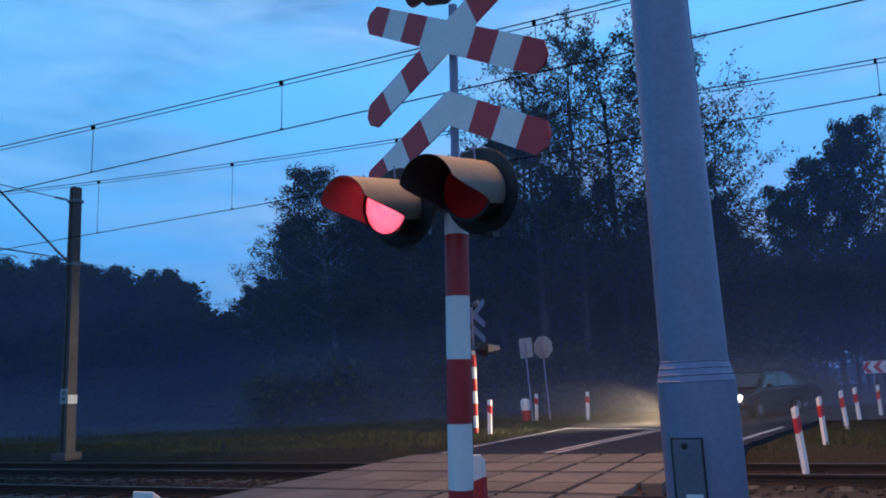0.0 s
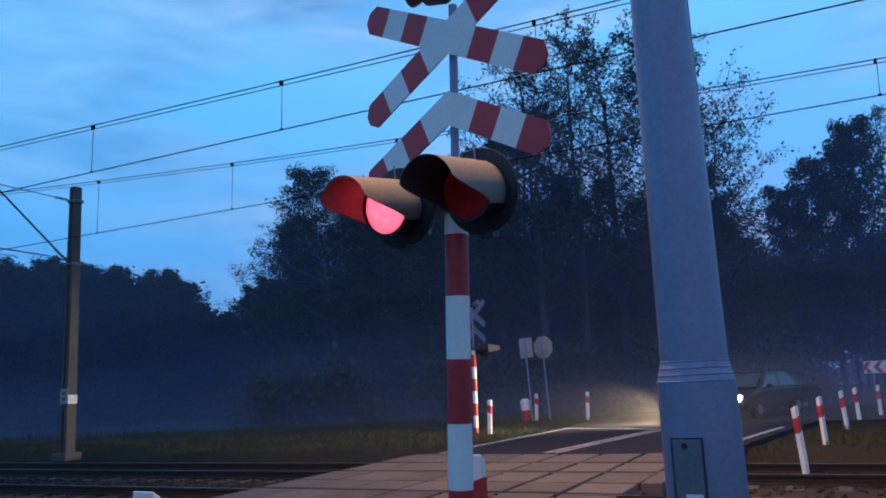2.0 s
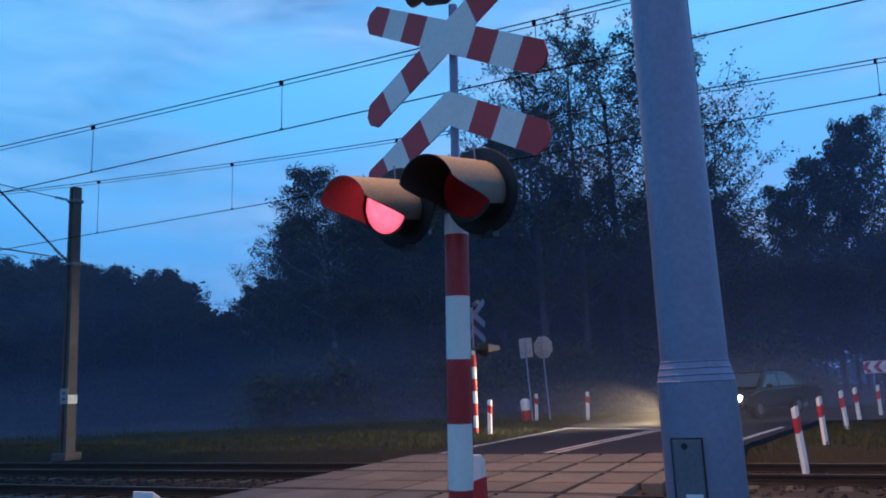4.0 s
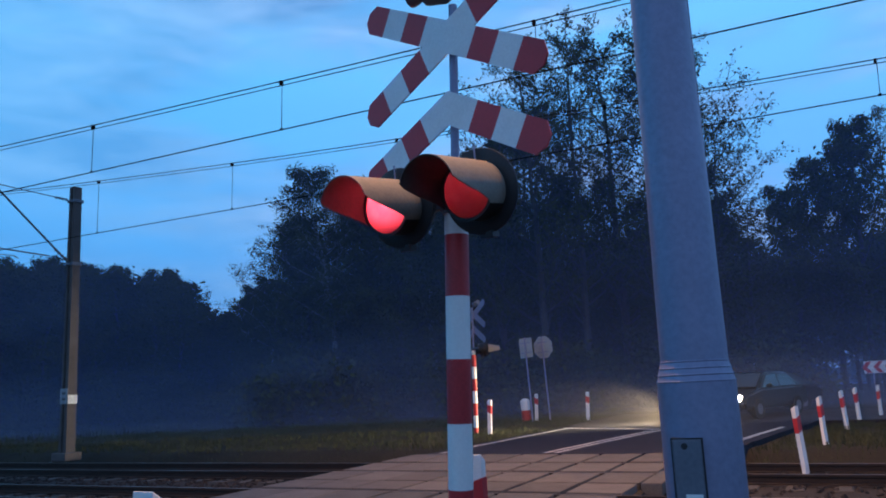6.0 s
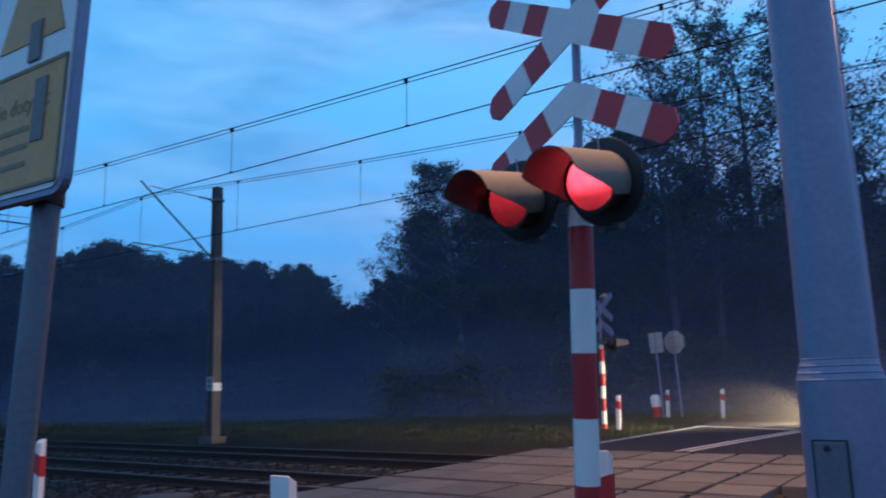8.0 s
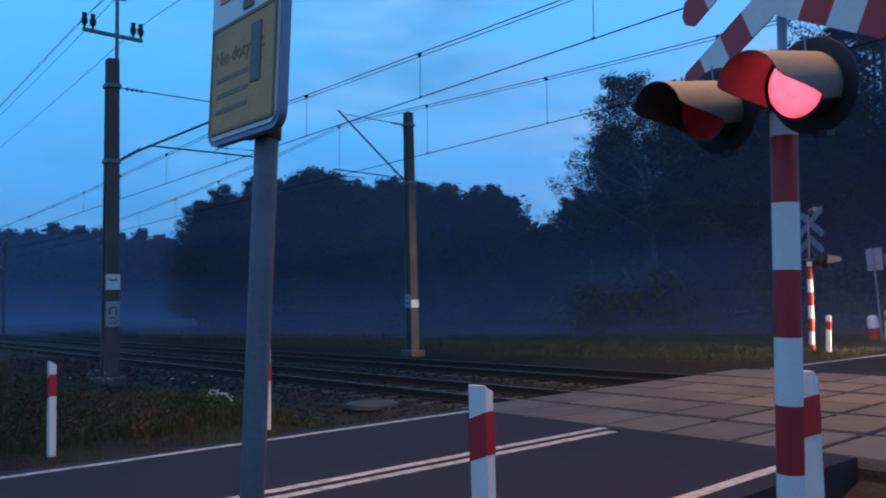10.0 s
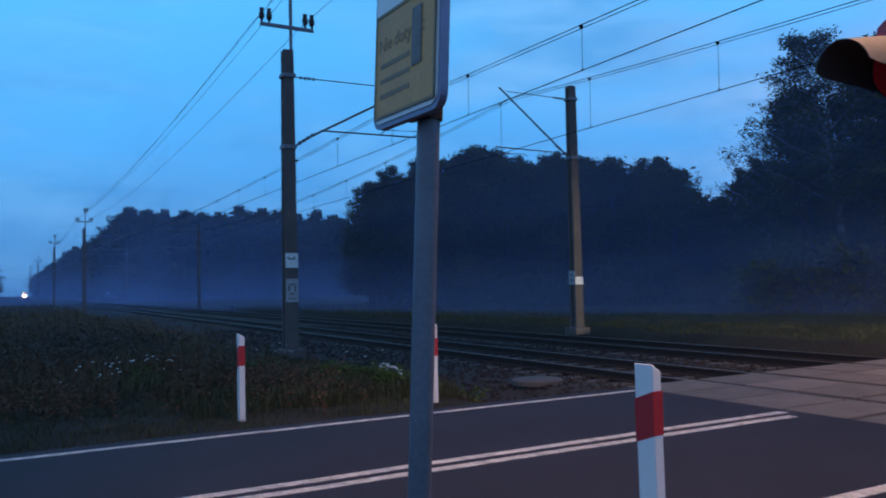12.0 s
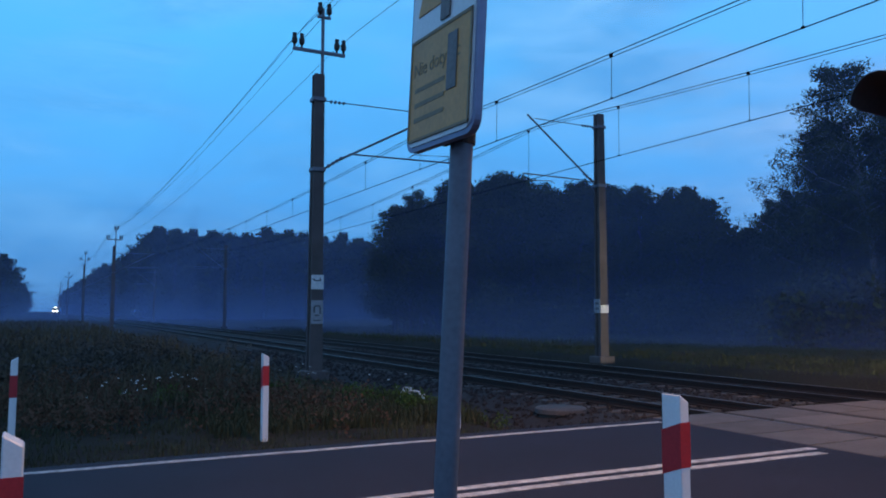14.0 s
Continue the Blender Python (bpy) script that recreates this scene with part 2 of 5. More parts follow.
road_strip("centre_line", -40, 7.6, LINE, -0.17, -0.06, 0.0, 0.005, label="worn double white centre line on the road", category="road marking", wob=0.03)
road_strip("centre_line", -40, 7.45, LINE, 0.06, 0.17, 0.0, 0.005, label="worn double white centre line on the road", category="road marking", wob=0.03)
road_strip("centre_line", 16.2, 22.6, LINE, -0.17, -0.06, 0.0, 0.005, label="worn double white centre line on the road", category="road marking", wob=0.03)
road_strip("centre_line", 16.2, 22.6, LINE, 0.06, 0.17, 0.0, 0.005, label="worn double white centre line on the road", category="road marking", wob=0.03)
road_strip("edge_line", 16.2, 24.4, LINE, -2.6, -2.48, 0.0, 0.005, label="thin white edge line painted on the asphalt", category="road marking", wob=0.02, flare=0.10)
road_strip("edge_line", 16.2, 23.0, LINE, 3.05, 3.2, 0.0, 0.005, label="thin white edge line painted on the asphalt", category="road marking", wob=0.02)
bm = B()
box(bm, -1.75, 1.75, -0.12, 0.12, 0.0, 0.006)
o = tagged(part("stop_line", bm, LINE), "worn white stop line across the lane", "road marking", kind="structure")
o.matrix_basis = pose(-6.1, 23.6, 0.0, 0, 0, -22)
bm = B()
box(bm, -8, 70, 25.5, 32.5, -0.4, -0.004)
tagged(part("side_road", bm, ASPHALT), "dark asphalt of the joining side road", "road", kind="structure")

RAILS = (9.10, 10.54, 12.93, 14.37)


def rail(y, x0, x1):
    t = thing("rail", (0, y, -0.02), label="dark rusty steel rail with a worn head", category="rail", group="rails of the two tracks")
    bm = B()
    prism(bm, [(-0.07, -0.15), (0.07, -0.15), (0.07, -0.135), (0.012, -0.12), (0.012, -0.045), (0.036, -0.035), (0.036, -0.003), (-0.036, -0.003), (-0.036, -0.035), (-0.012, -0.045), (-0.012, -0.12), (-0.07, -0.135)], x0, x1, m=pose(0, 0, 0, 0, 0, -90))
    part("web", bm, RAIL, t)
    bm = B()
    box(bm, x0, x1, -0.030, 0.030, -0.003, 0.003)
    part("head", bm, RAIL_TOP, t, "worn running surface")
    return t


for y in RAILS:
    rail(y, -1500, 1500)
# ballast bed
bm = B()
prism(bm, [(-6.0, -0.7), (-3.9, -0.20), (3.9, -0.20), (6.0, -0.7)], -1500, 1500, m=pose(0, 11.75, 0, 0, 0, -90))
ballast = tagged(part("ballast_bed", bm, BALLAST), "bed of dark grey ballast stones under the tracks", "ballast", kind="structure")
bm = B()
box(bm, -1.28, 1.28, -0.125, 0.125, -0.14, 0.0, 0.02)
sleeper_mesh = mesh_of("sleeper", bm, SLEEPER)
for yc in (9.82, 13.65):
    for k in range(150):
        x = -80 + 0.62 * k
        if -8.7 < x < -2.5:
            continue
        o = new("sleeper", sleeper_mesh)
        o.parent = ballast
        o.matrix_basis = pose(x, yc, -0.172, 0, 0, 90 + 0.6 * math.sin(k * 7.3))
# loose ballast stones
srng = np.random.default_rng(8)


def stones(n, x0, x1, y0, y1, zf, lo, hi):
    base = np.array([(1, 0, 0), (-1, 0, 0), (0, 1, 0), (0, -1, 0), (0, 0, 1), (0, 0, -1)], float)
    tri = [(0, 2, 4), (2, 1, 4), (1, 3, 4), (3, 0, 4), (2, 0, 5), (1, 2, 5), (3, 1, 5), (0, 3, 5)]
    vs, fs = [], []
    for i in range(n):
        x, y = srng.uniform(x0, x1), srng.uniform(y0, y1)
        sz = srng.uniform(lo, hi)
        q = base * sz * srng.uniform(0.6, 1.3, (6, 1)) @ np.array(Euler(srng.uniform(0, 6, 3)).to_matrix())
        vs.append(q + (x, y, zf(x, y) + sz * 0.25))
        fs += [tuple(6 * i + c for c in t) for t in tri]
    me = bpy.data.meshes.new("ballast_stones")
    me.from_pydata(np.concatenate(vs).tolist(), [], fs)
    me.materials.append(BALLAST)
    return tagged(new("ballast_stones", me), "loose grey ballast stones between rails and verge", "ballast", kind="stuff")


def bed_z(x, y):
    d = abs(y - 11.75)
    return -0.20 if d < 3.9 else max(-0.20 - 0.238 * (d - 3.9), ground_z(x, y))


stones(9000, -34, -8.7, 5.6, 15.6, bed_z, 0.025, 0.065)
stones(2500, -2.4, 8, 5.6, 17.5, bed_z, 0.025, 0.065)
# concrete panels of the crossing deck
deck = thing("crossing_deck", (0, 0, 0), label="concrete panels laid between the rails of the crossing", category="crossing deck", kind="structure")
bm = B()
box(bm, -8.7, -2.55, CON0 + 0.02, CON1 - 0.02, -0.3, -0.11)
part("bedding", bm, BALLAST, deck)
STRIPS = ((CON0, 9.02), (9.18, 10.45), (10.63, 11.60), (11.63, 12.84), (13.02, 14.28), (14.46, CON1))
EDGES = [-8.62, -7.76, -6.90, -6.05, -5.20, -4.34, -3.48, -2.62]
for r, (y0, y1) in enumerate(STRIPS):
    for a, b in zip(EDGES, EDGES[1:]):
        g = 0.042 if a > -6.2 else 0.012
        bm = B()
        box(bm, a + g, b - g, y0 + 0.030, y1 - 0.030, -0.16, 0.0, 0.014)
        o = part("slab", bm, SLAB, deck)
        o.matrix_basis = pose(0, 0, srng.uniform(-0.006, 0.004))
bm = B()
box(bm, -2.60, -2.30, 11.5, 13.0, -0.16, 0.02, 0.02)
part("end_block", bm, SLAB, deck, "pale concrete end block")


# ---------------------------------------------------------------- overhead line
def sag(x, low, high, mid=9.0, half=29.0):
    u = (x - mid) / half
    u = (u + 1) % 2 - 1
    return low + (high - low) * u * u


def overhead_wire(name, y, zf, r, x0=-330, x1=60, label=""):
    bm = B()
    xs = [x0 + (x1 - x0) * k / 200 for k in range(201)]
    tube(bm, [(x, y, zf(x)) for x in xs], r, 5)
    return tagged(part(name, bm, WIRE), label, "wire")


for y, low, high in ((9.82, 6.36, 6.78), (13.65, 6.19, 7.30)):
    overhead_wire("contact_wire", y, lambda x: 5.68, 0.011, label="taut dark contact wire over the track")
    overhead_wire("messenger_wire", y - 0.02, lambda x, a=low, b=high: sag(x, a, b), 0.010, label="sagging dark messenger wire over the track")
    overhead_wire("messenger_wire", y + 0.03, lambda x, a=low, b=high: sag(x, a, b) - 0.05, 0.008, label="sagging dark messenger wire over the track")
    x = -77.1
    while x < 40:
        bm = B()
        z = sag(x, low, high)
        tube(bm, [(x, y, 5.68), (x + 0.02, y, z)], 0.006, 5)
        box(bm, x - 0.025, x + 0.025, y - 0.012, y + 0.012, 5.67, 5.71)
        box(bm, x - 0.02, x + 0.02, y - 0.03, y + 0.04, z - 0.055, z + 0.015)
        tagged(part("dropper", bm, WIRE), "thin dropper wire between messenger and contact wire", "wire", "droppers of the overhead line")
        x += 4.35


def insulator(bm, a, b, n=4, r=0.055):
    a, b = Vector(a), Vector(b)
    for k in range(n):
        p = a.lerp(b, (k + 0.15) / n)
        q = a.lerp(b, (k + 0.75) / n)
        tube(bm, [p, p.lerp(q, 0.5), q], [r * 0.5, r, r * 0.5], 10)


def mast(x, y, h, side, feeder, label, detailed=True):
    """Concrete catenary mast; side +1: its arm reaches towards +y."""
    t = thing("catenary_mast", (x, y, -0.1), label=label, category="mast", group="masts of the overhead line")
    bm = B()
    for z0, z1, w0, w1 in ((0.0, h + 0.1, 0.33, 0.25),):
        vs = []
        for z, w in ((z0, w0), (z1, w1)):
            a, c = w / 2, w * 0.18
            vs.append([bm.verts.new(p + (z,)) for p in ((-a, -a), (-c, -a), (-c, -a * 0.7), (c, -a * 0.7), (c, -a), (a, -a), (a, a), (c, a), (c, a * 0.7), (-c, a * 0.7), (-c, a), (-a, a))])
        for k in range(12):
            bm.faces.new((vs[0][k], vs[0][(k + 1) % 12], vs[1][(k + 1) % 12], vs[1][k]))
        bm.faces.new(vs[1])
    part("shaft", bm, CONCRETE, t)
    s = side
    if detailed:
        bm = B()
        box(bm, -0.30, 0.30, -0.30, 0.30, -0.1, 0.14, 0.03)
        part("footing", bm, CONCRETE, t)
        reach = 3.6 if s > 0 else 2.9
        zl, zh = 5.15, 6.95
        if s < 0:
            zl, zh = 5.85, 7.85
        bm = B()
        tube(bm, [(0, s * 0.14, zl + 0.02), (0, s * 0.55, zl + 0.30)], 0.028, 8)
        insulator(bm, (0, s * 0.25, zl + 0.10), (0, s * 0.7, zl + 0.40))
        tube(bm, [(0, s * 0.5, zl + 0.27), (0, s * reach, zh + 0.12)], 0.030, 8)
        part("cantilever_tube", bm, GREY_STEEL, t)
        bm = B()
        tube(bm, [(0, s * 0.14, zh), (0, s * reach * 0.9, zh + 0.02)], 0.014, 8)
        insulator(bm, (0, s * 0.3, zh), (0, s * 0.75, zh), 4, 0.05)
        part("stay_rod", bm, GREY_STEEL, t)
        bm = B()
        zr = 5.98 if s < 0 else 5.62
        tube(bm, [(0, s * 0.85, zr + 0.02), (0, s * (reach + 0.2), zr + 0.05)], 0.022, 8)
        tube(bm, [(0, s * (reach + 0.15), zr + 0.05), (0, s * (reach + 0.15), zr - 0.16 if s < 0 else zr + 0.22), (0, s * (reach - 0.9), zr - 0.12 if s < 0 else zr + 0.18), (0, s * (reach - 1.05), 5.80 if s < 0 else 5.69)], 0.015, 8)
        part("registration_arm", bm, GREY_STEEL, t)
        for z in (zl, zh):
            bm = B()
            box(bm, -0.17, 0.17, -0.17, 0.17, z - 0.05, z + 0.05, 0.01)
            part("clamp", bm, GREY_STEEL, t)
    if feeder:
        bm = B()
        tube(bm, [(0, 0.10, h - 0.7), (0, 0.10, h + 1.85)], 0.045, 8)
        part("feeder_post", bm, GREY_STEEL, t)
        bm = B()
        box(bm, -0.035, 0.035, -0.68, 0.70, h + 0.66, h + 0.74)
        part("crossarm", bm, GREY_STEEL, t)
        bm = B()
        box(bm, -0.035, 0.035, -0.05, 0.30, h + 1.60, h + 1.66)
        part("crossarm", bm, GREY_STEEL, t)
        for yy, zz in ((-0.64, 0.76), (-0.45, 0.76), (0.48, 0.76), (0.66, 0.76), (0.02, 1.66), (0.26, 1.66)):
            bm = B()
            tube(bm, [(0, yy, h + zz - 0.04), (0, yy, h + zz + 0.04), (0, yy, h + zz + 0.1), (0, yy, h + zz + 0.2), (0, yy, h + zz + 0.24), (0, yy, h + zz + 0.34)], [0.02, 0.03, 0.07, 0.075, 0.05, 0.055], 10)
            part("insulator", bm, BLACK, t, "dark porcelain insulator")
    return t


m1 = mast(-18.75, 6.08, 7.5, 1, True, "tall tapered concrete catenary mast with a feeder crossarm on top")
m2 = mast(-20.8, 16.68, 8.2, -1, False, "tall tapered concrete catenary mast with a steel cantilever")
for xx, yy, hh, sd, fd in ((-80, 16.68, 8.2, -1, False), (-78, 6.08, 7.5, 1, True), (-130, 6.08, 8.6, 1, True), (-134, 16.7, 8.2, -1, False), (-200, 6.1, 8.6, 1, True), (-205, 16.7, 8.2, -1, False), (-270, 6.1, 8.6, 1, True), (-275, 16.7, 8.2, -1, False), (38, 16.7, 8.2, -1, False), (40, 6.1, 7.5, 1, True)):
    mast(xx, yy, hh, sd, fd, "distant concrete catenary mast beside the tracks", detailed=xx > -210)
# notices on the masts
PLATE = mat("weathered_white_plate", (0.62, 0.63, 0.62), 0.5, var=0.25, scale=9, bump=0.05)
PLATE_INK = mat("faded_print", (0.10, 0.10, 0.11), 0.6, var=0.3, bump=0.0)
PLATE_GREY = mat("weathered_grey_plate", (0.30, 0.30, 0.31), 0.5, var=0.3, scale=14, bump=0.05)


def mast_plate(parent_m, face, zz, hh, ww, material, marks):
    """A thin plate strapped to one face of a mast; marks are bars in its plane."""
    m = pose(0, 0, 0, 0, 0, face)
    bm = B()
    box(bm, -ww / 2, ww / 2, -0.176, -0.168, zz - hh / 2, zz + hh / 2, 0.002, m=m)
    p = part("plate", bm, material, parent_m, "weathered marker plate")
    for x0, x1, z0, z1 in marks:
        bm = B()
        box(bm, x0, x1, -0.179, -0.175, zz + z0, zz + z1, m=m)
        part("print", bm, PLATE_INK, p, "faded dark print")
    for dz in (-hh * 0.3, hh * 0.3):
        bm = B()
        box(bm, -0.172, 0.172, -0.168, -0.120, zz + dz - 0.012, zz + dz + 0.012, m=m)
        part("strap", bm, GREY_STEEL, p)


mast_plate(m1, 90, 2.32, 0.36, 0.32, PLATE, ((-0.10, 0.09, 0.02, 0.055), (0.05, 0.09, 0.055, 0.10), (-0.13, -0.06, 0.06, 0.085)))
mast_plate(m1, 90, 1.58, 0.58, 0.31, PLATE_GREY, ((-0.07, 0.08, 0.13, 0.17), (-0.10, -0.05, -0.02, 0.13), (0.06, 0.10, -0.04, 0.12), (-0.06, 0.06, -0.10, -0.06), (-0.09, 0.09, -0.22, -0.19)))
mast_plate(m2, 90, 1.70, 0.26, 0.33, PLATE, ())
mast_plate(m2, 0, 1.80, 0.46, 0.30, PLATE_GREY, ((-0.08, 0.08, 0.05, 0.12), (-0.08, 0.08, -0.12, -0.05)))
for yy, zz in ((5.5, 8.5), (6.75, 8.5), (6.15, 9.35), (6.4, 9.35)):
    overhead_wire("feeder_wire", yy, lambda x, z=zz: sag(x, z - 0.7, z, 11, 30), 0.007, label="thin sagging feeder wire above the masts")


# ---------------------------------------------------------------- crossing signal
def ring_extrude(bm, rings, mi=0, close=False):
    for a, b in zip(rings, rings[1:]):
        n = len(a)
        for k in range(n):
            f = bm.faces.new((a[k], a[(k + 1) % n], b[(k + 1) % n], b[k]))
            f.material_index = mi


def disc(bm, r, y, n=32, mi=0, c=(0, 0)):
    vs = [bm.verts.new((c[0] + r * math.cos(2 * math.pi * k / n), y, c[1] + r * math.sin(2 * math.pi * k / n))) for k in range(n)]
    bm.faces.new(vs).material_index = mi
    return vs


def lens_material():
    m = bpy.data.materials.new("red_lens_glass")
    m.use_nodes = True
    nt = m.node_tree
    nt.nodes.clear()
    out = nt.nodes.new("ShaderNodeOutputMaterial")
    tr = nt.nodes.new("ShaderNodeBsdfTranslucent")
    gl = nt.nodes.new("ShaderNodeBsdfGlossy")
    gl.inputs["Roughness"].default_value = 0.15
    mx = nt.nodes.new("ShaderNodeMixShader")
    mx.inputs[0].default_value = 0.04
    co = nt.nodes.new("ShaderNodeTexCoord")
    vo = nt.nodes.new("ShaderNodeTexVoronoi")
    vo.inputs["Scale"].default_value = 22
    nt.links.new(co.outputs["Object"], vo.inputs["Vector"])
    n1 = nt.nodes.new("ShaderNodeTexNoise")
    n1.inputs["Scale"].default_value = 14
    nt.links.new(co.outputs["Object"], n1.inputs["Vector"])
    cm = nt.nodes.new("ShaderNodeMixRGB")
    cm.inputs[1].default_value, cm.inputs[2].default_value = (0.80, 0.050, 0.110, 1), (0.95, 0.14, 0.22, 1)
    nt.links.new(n1.outputs["Fac"], cm.inputs[0])
    nt.links.new(cm.outputs[0], tr.inputs["Color"])
    bp = nt.nodes.new("ShaderNodeBump")
    bp.inputs["Strength"].default_value = 0.4
    nt.links.new(vo.outputs["Distance"], bp.inputs["Height"])
    nt.links.new(bp.outputs[0], gl.inputs["Normal"])
    nt.links.new(tr.outputs[0], mx.inputs[1])
    nt.links.new(gl.outputs[0], mx.inputs[2])
    nt.links.new(mx.outputs[0], out.inputs[0])
    return m


def glow(name, color, strength):
    m = bpy.data.materials.new(name)
    m.use_nodes = True
    nt = m.node_tree
    nt.nodes.clear()
    out = nt.nodes.new("ShaderNodeOutputMaterial")
    em = nt.nodes.new("ShaderNodeEmission")
    em.inputs["Color"].default_value, em.inputs["Strength"].default_value = (*color, 1), strength
    nt.links.new(em.outputs[0], out.inputs[0])
    return m


LENS = lens_material()
BULB_GLOW = glow("bulb_glow", (1.0, 0.50, 0.50), 15.0)


def lamp_head(parent, x, y, z):
    """Round signal head facing -y: housing, backboard, hood, red lens and a turning bulb behind it."""
    head = new("lamp_head")
    head.parent = parent
    head.matrix_basis = pose(x + 0.02, y, z, 8, 0, 2)
    R0, FRONT = 0.162, -0.125
    n = 48
    cs = [(math.cos(2 * math.pi * k / n), math.sin(2 * math.pi * k / n)) for k in range(n)]

    def ring(bm, r, yy):
        return [bm.verts.new((r * c, yy(s) if callable(yy) else yy, r * s)) for c, s in cs]
    bm = B()
    ring_extrude(bm, [ring(bm, 0.172, FRONT), ring(bm, 0.172, 0.15), ring(bm, 0.15, 0.20), ring(bm, 0.09, 0.235)])
    bm.faces.new(ring(bm, 0.09, 0.235))
    ring_extrude(bm, [ring(bm, 0.167, FRONT), ring(bm, 0.167, 0.15), ring(bm, 0.02, 0.21)])
    part("housing", bm, BLACK, head, smooth=True)
    # Made-up white ring: scatters the turned bulb's light so the lens dims evenly.
    bm = B()
    ring_extrude(bm, [ring(bm, 0.165, FRONT + 0.01), ring(bm, 0.165, 0.03), ring(bm, 0.1665, 0.03), ring(bm, 0.1665, FRONT + 0.01)])
    part("reflector", bm, WHITE, head, "unseen white ring added to spread light over the lens", smooth=True)
    bm = B()
    a0, a1, a2, a3, a4 = ring(bm, 0.170, 0.018), ring(bm, 0.250, 0.018), ring(bm, 0.255, 0.022), ring(bm, 0.255, 0.030), ring(bm, 0.170, 0.030)
    ring_extrude(bm, [a0, a1, a2, a3, a4, a0])
    part("backboard", bm, BLACK, head, smooth=True)

    def cut(s):
        """Full length over the top, cut back in a straight slant below the middle."""
        u = max(0.0, min(1.0, (s + 0.46) / 0.70))
        return FRONT - 0.012 - 0.37 * (u * u * (3 - 2 * u) * 0.5 + u * 0.5)
    bm = B()
    arc = [k for k in range(-10, 35) if math.sin(2 * math.pi * k / n) > -0.50]

    def strip(r, yy):
        return [bm.verts.new((r * cs[k % n][0], yy(cs[k % n][1]) if callable(yy) else yy, r * cs[k % n][1])) for k in arc]
    a, outer, inner, b = strip(0.181, 0.012), strip(0.183, cut), strip(0.178, cut), strip(0.175, 0.012)
    for p, q, mi in ((a, outer, 0), (outer, inner, 1), (inner, b, 1)):
        for k in range(len(arc) - 1):
            bm.faces.new((p[k], p[k + 1], q[k + 1], q[k])).material_index = mi
    for k in (0, -1):
        bm.faces.new((a[k], outer[k], inner[k], b[k])).material_index = 1
    part("hood", bm, [HOOD, HOOD_IN], head, "sheet steel hood, grey outside and dark inside", smooth=True)
    bm = B()
    rings = [ring(bm, R0 * math.sin(a) / math.sin(0.5), FRONT - 0.030 * (math.cos(a) - math.cos(0.5)) / (1 - math.cos(0.5)) + 0.008) for a in (0.5, 0.4, 0.3, 0.2, 0.1)]
    ring_extrude(bm, rings)
    bm.faces.new(rings[-1])
    part("lens", bm, LENS, head, "domed red glass lens", smooth=True)
    bm = B()
    a, b = ring(bm, 0.176, FRONT - 0.002), ring(bm, R0 - 0.003, FRONT - 0.002)
    a2, b2 = ring(bm, 0.176, FRONT + 0.012), ring(bm, R0 - 0.003, FRONT + 0.012)
    ring_extrude(bm, [a2, a, b, b2])
    part("gasket", bm, BLACK, head)
    bm = B()
    disc(bm, 0.118, -0.012)
    r0, r1, r2 = ring(bm, 0.122, -0.016), ring(bm, 0.122, 0.012), ring(bm, 0.002, 0.013)
    ring_extrude(bm, [r0, r1, r2], mi=1)
    bulb = part("bulb", bm, [BULB_GLOW, BLACK], head, "glowing flasher bulb in a black cup")
    bulb.location = (0, 0.03, 0)
    bm = B()
    box(bm, -0.03, 0.03, 0.02, 0.10, -0.275, -0.16, 0.008)
    part("hinge", bm, BLACK, head)
    bm = B()
    box(bm, 0.03, 0.075, -0.01, 0.07, -0.278, -0.235, 0.006)
    part("catch", bm, BLACK, head)
    bm = B()
    tube(bm, [(0, 0.0, 0.17), (0, 0.0, 0.27)], 0.006, 6)
    part("lifting_pin", bm, GALV, head)
    return head, bulb


def banded_post(t, z0, z1, r, step, first, materials, top):
    """Round post with painted bands, each a sleeve of its own."""
    z, k = top, first
    while z > z0:
        bm = B()
        tube(bm, [(0, 0, max(z - step, z0)), (0, 0, z)], r, 24)
        part("band", bm, materials[k % 2], t, smooth=True)
        z -= step
        k += 1


def cross_plate(t, c, s, y, mats):
    """Saltire of two boards and, below it, a half one; red ends on white."""
    ang, half, w = radians(26), 0.88, 0.102
    ends = ((0.0, 0.24, 0), (0.24, 0.45, 1), (0.45, 0.66, 0), (0.66, half, 1))
    for n, (dz, arms) in enumerate(((0.0, (ang, math.pi + ang)), (0.0, (-ang, math.pi - ang)), (-0.48, (-ang, math.pi + ang)))):
        for a in arms:
            for q0, q1, mi in ends:
                bmA = B()
                if q1 == half:
                    ol = [(q0, -w), (q1 - 0.06, -w), (q1, -w * 0.35), (q1, w * 0.35), (q1 - 0.06, w), (q0, w)]
                elif q0 == 0 and n == 2:
                    k = w * math.tan(ang) * (1 if a < 0 else -1)
                    ol = [(k, -w), (q1, -w), (q1, w), (-k, w)]
                else:
                    ol = [(q0, -w), (q1, -w), (q1, w), (q0, w)]
                prism(bmA, [(x * s, z * s) for x, z in ol], 0.0, 0.012, mi, m=Matrix.Translation((0, y - 0.003 * (n == 1), c + dz * s)) @ pose(0, 0, 0, 0, -math.degrees(a), 0))
                part("board_panel", bmA, mats, t).matrix_basis = pose(0, 0, 0, 0, 0, -7)


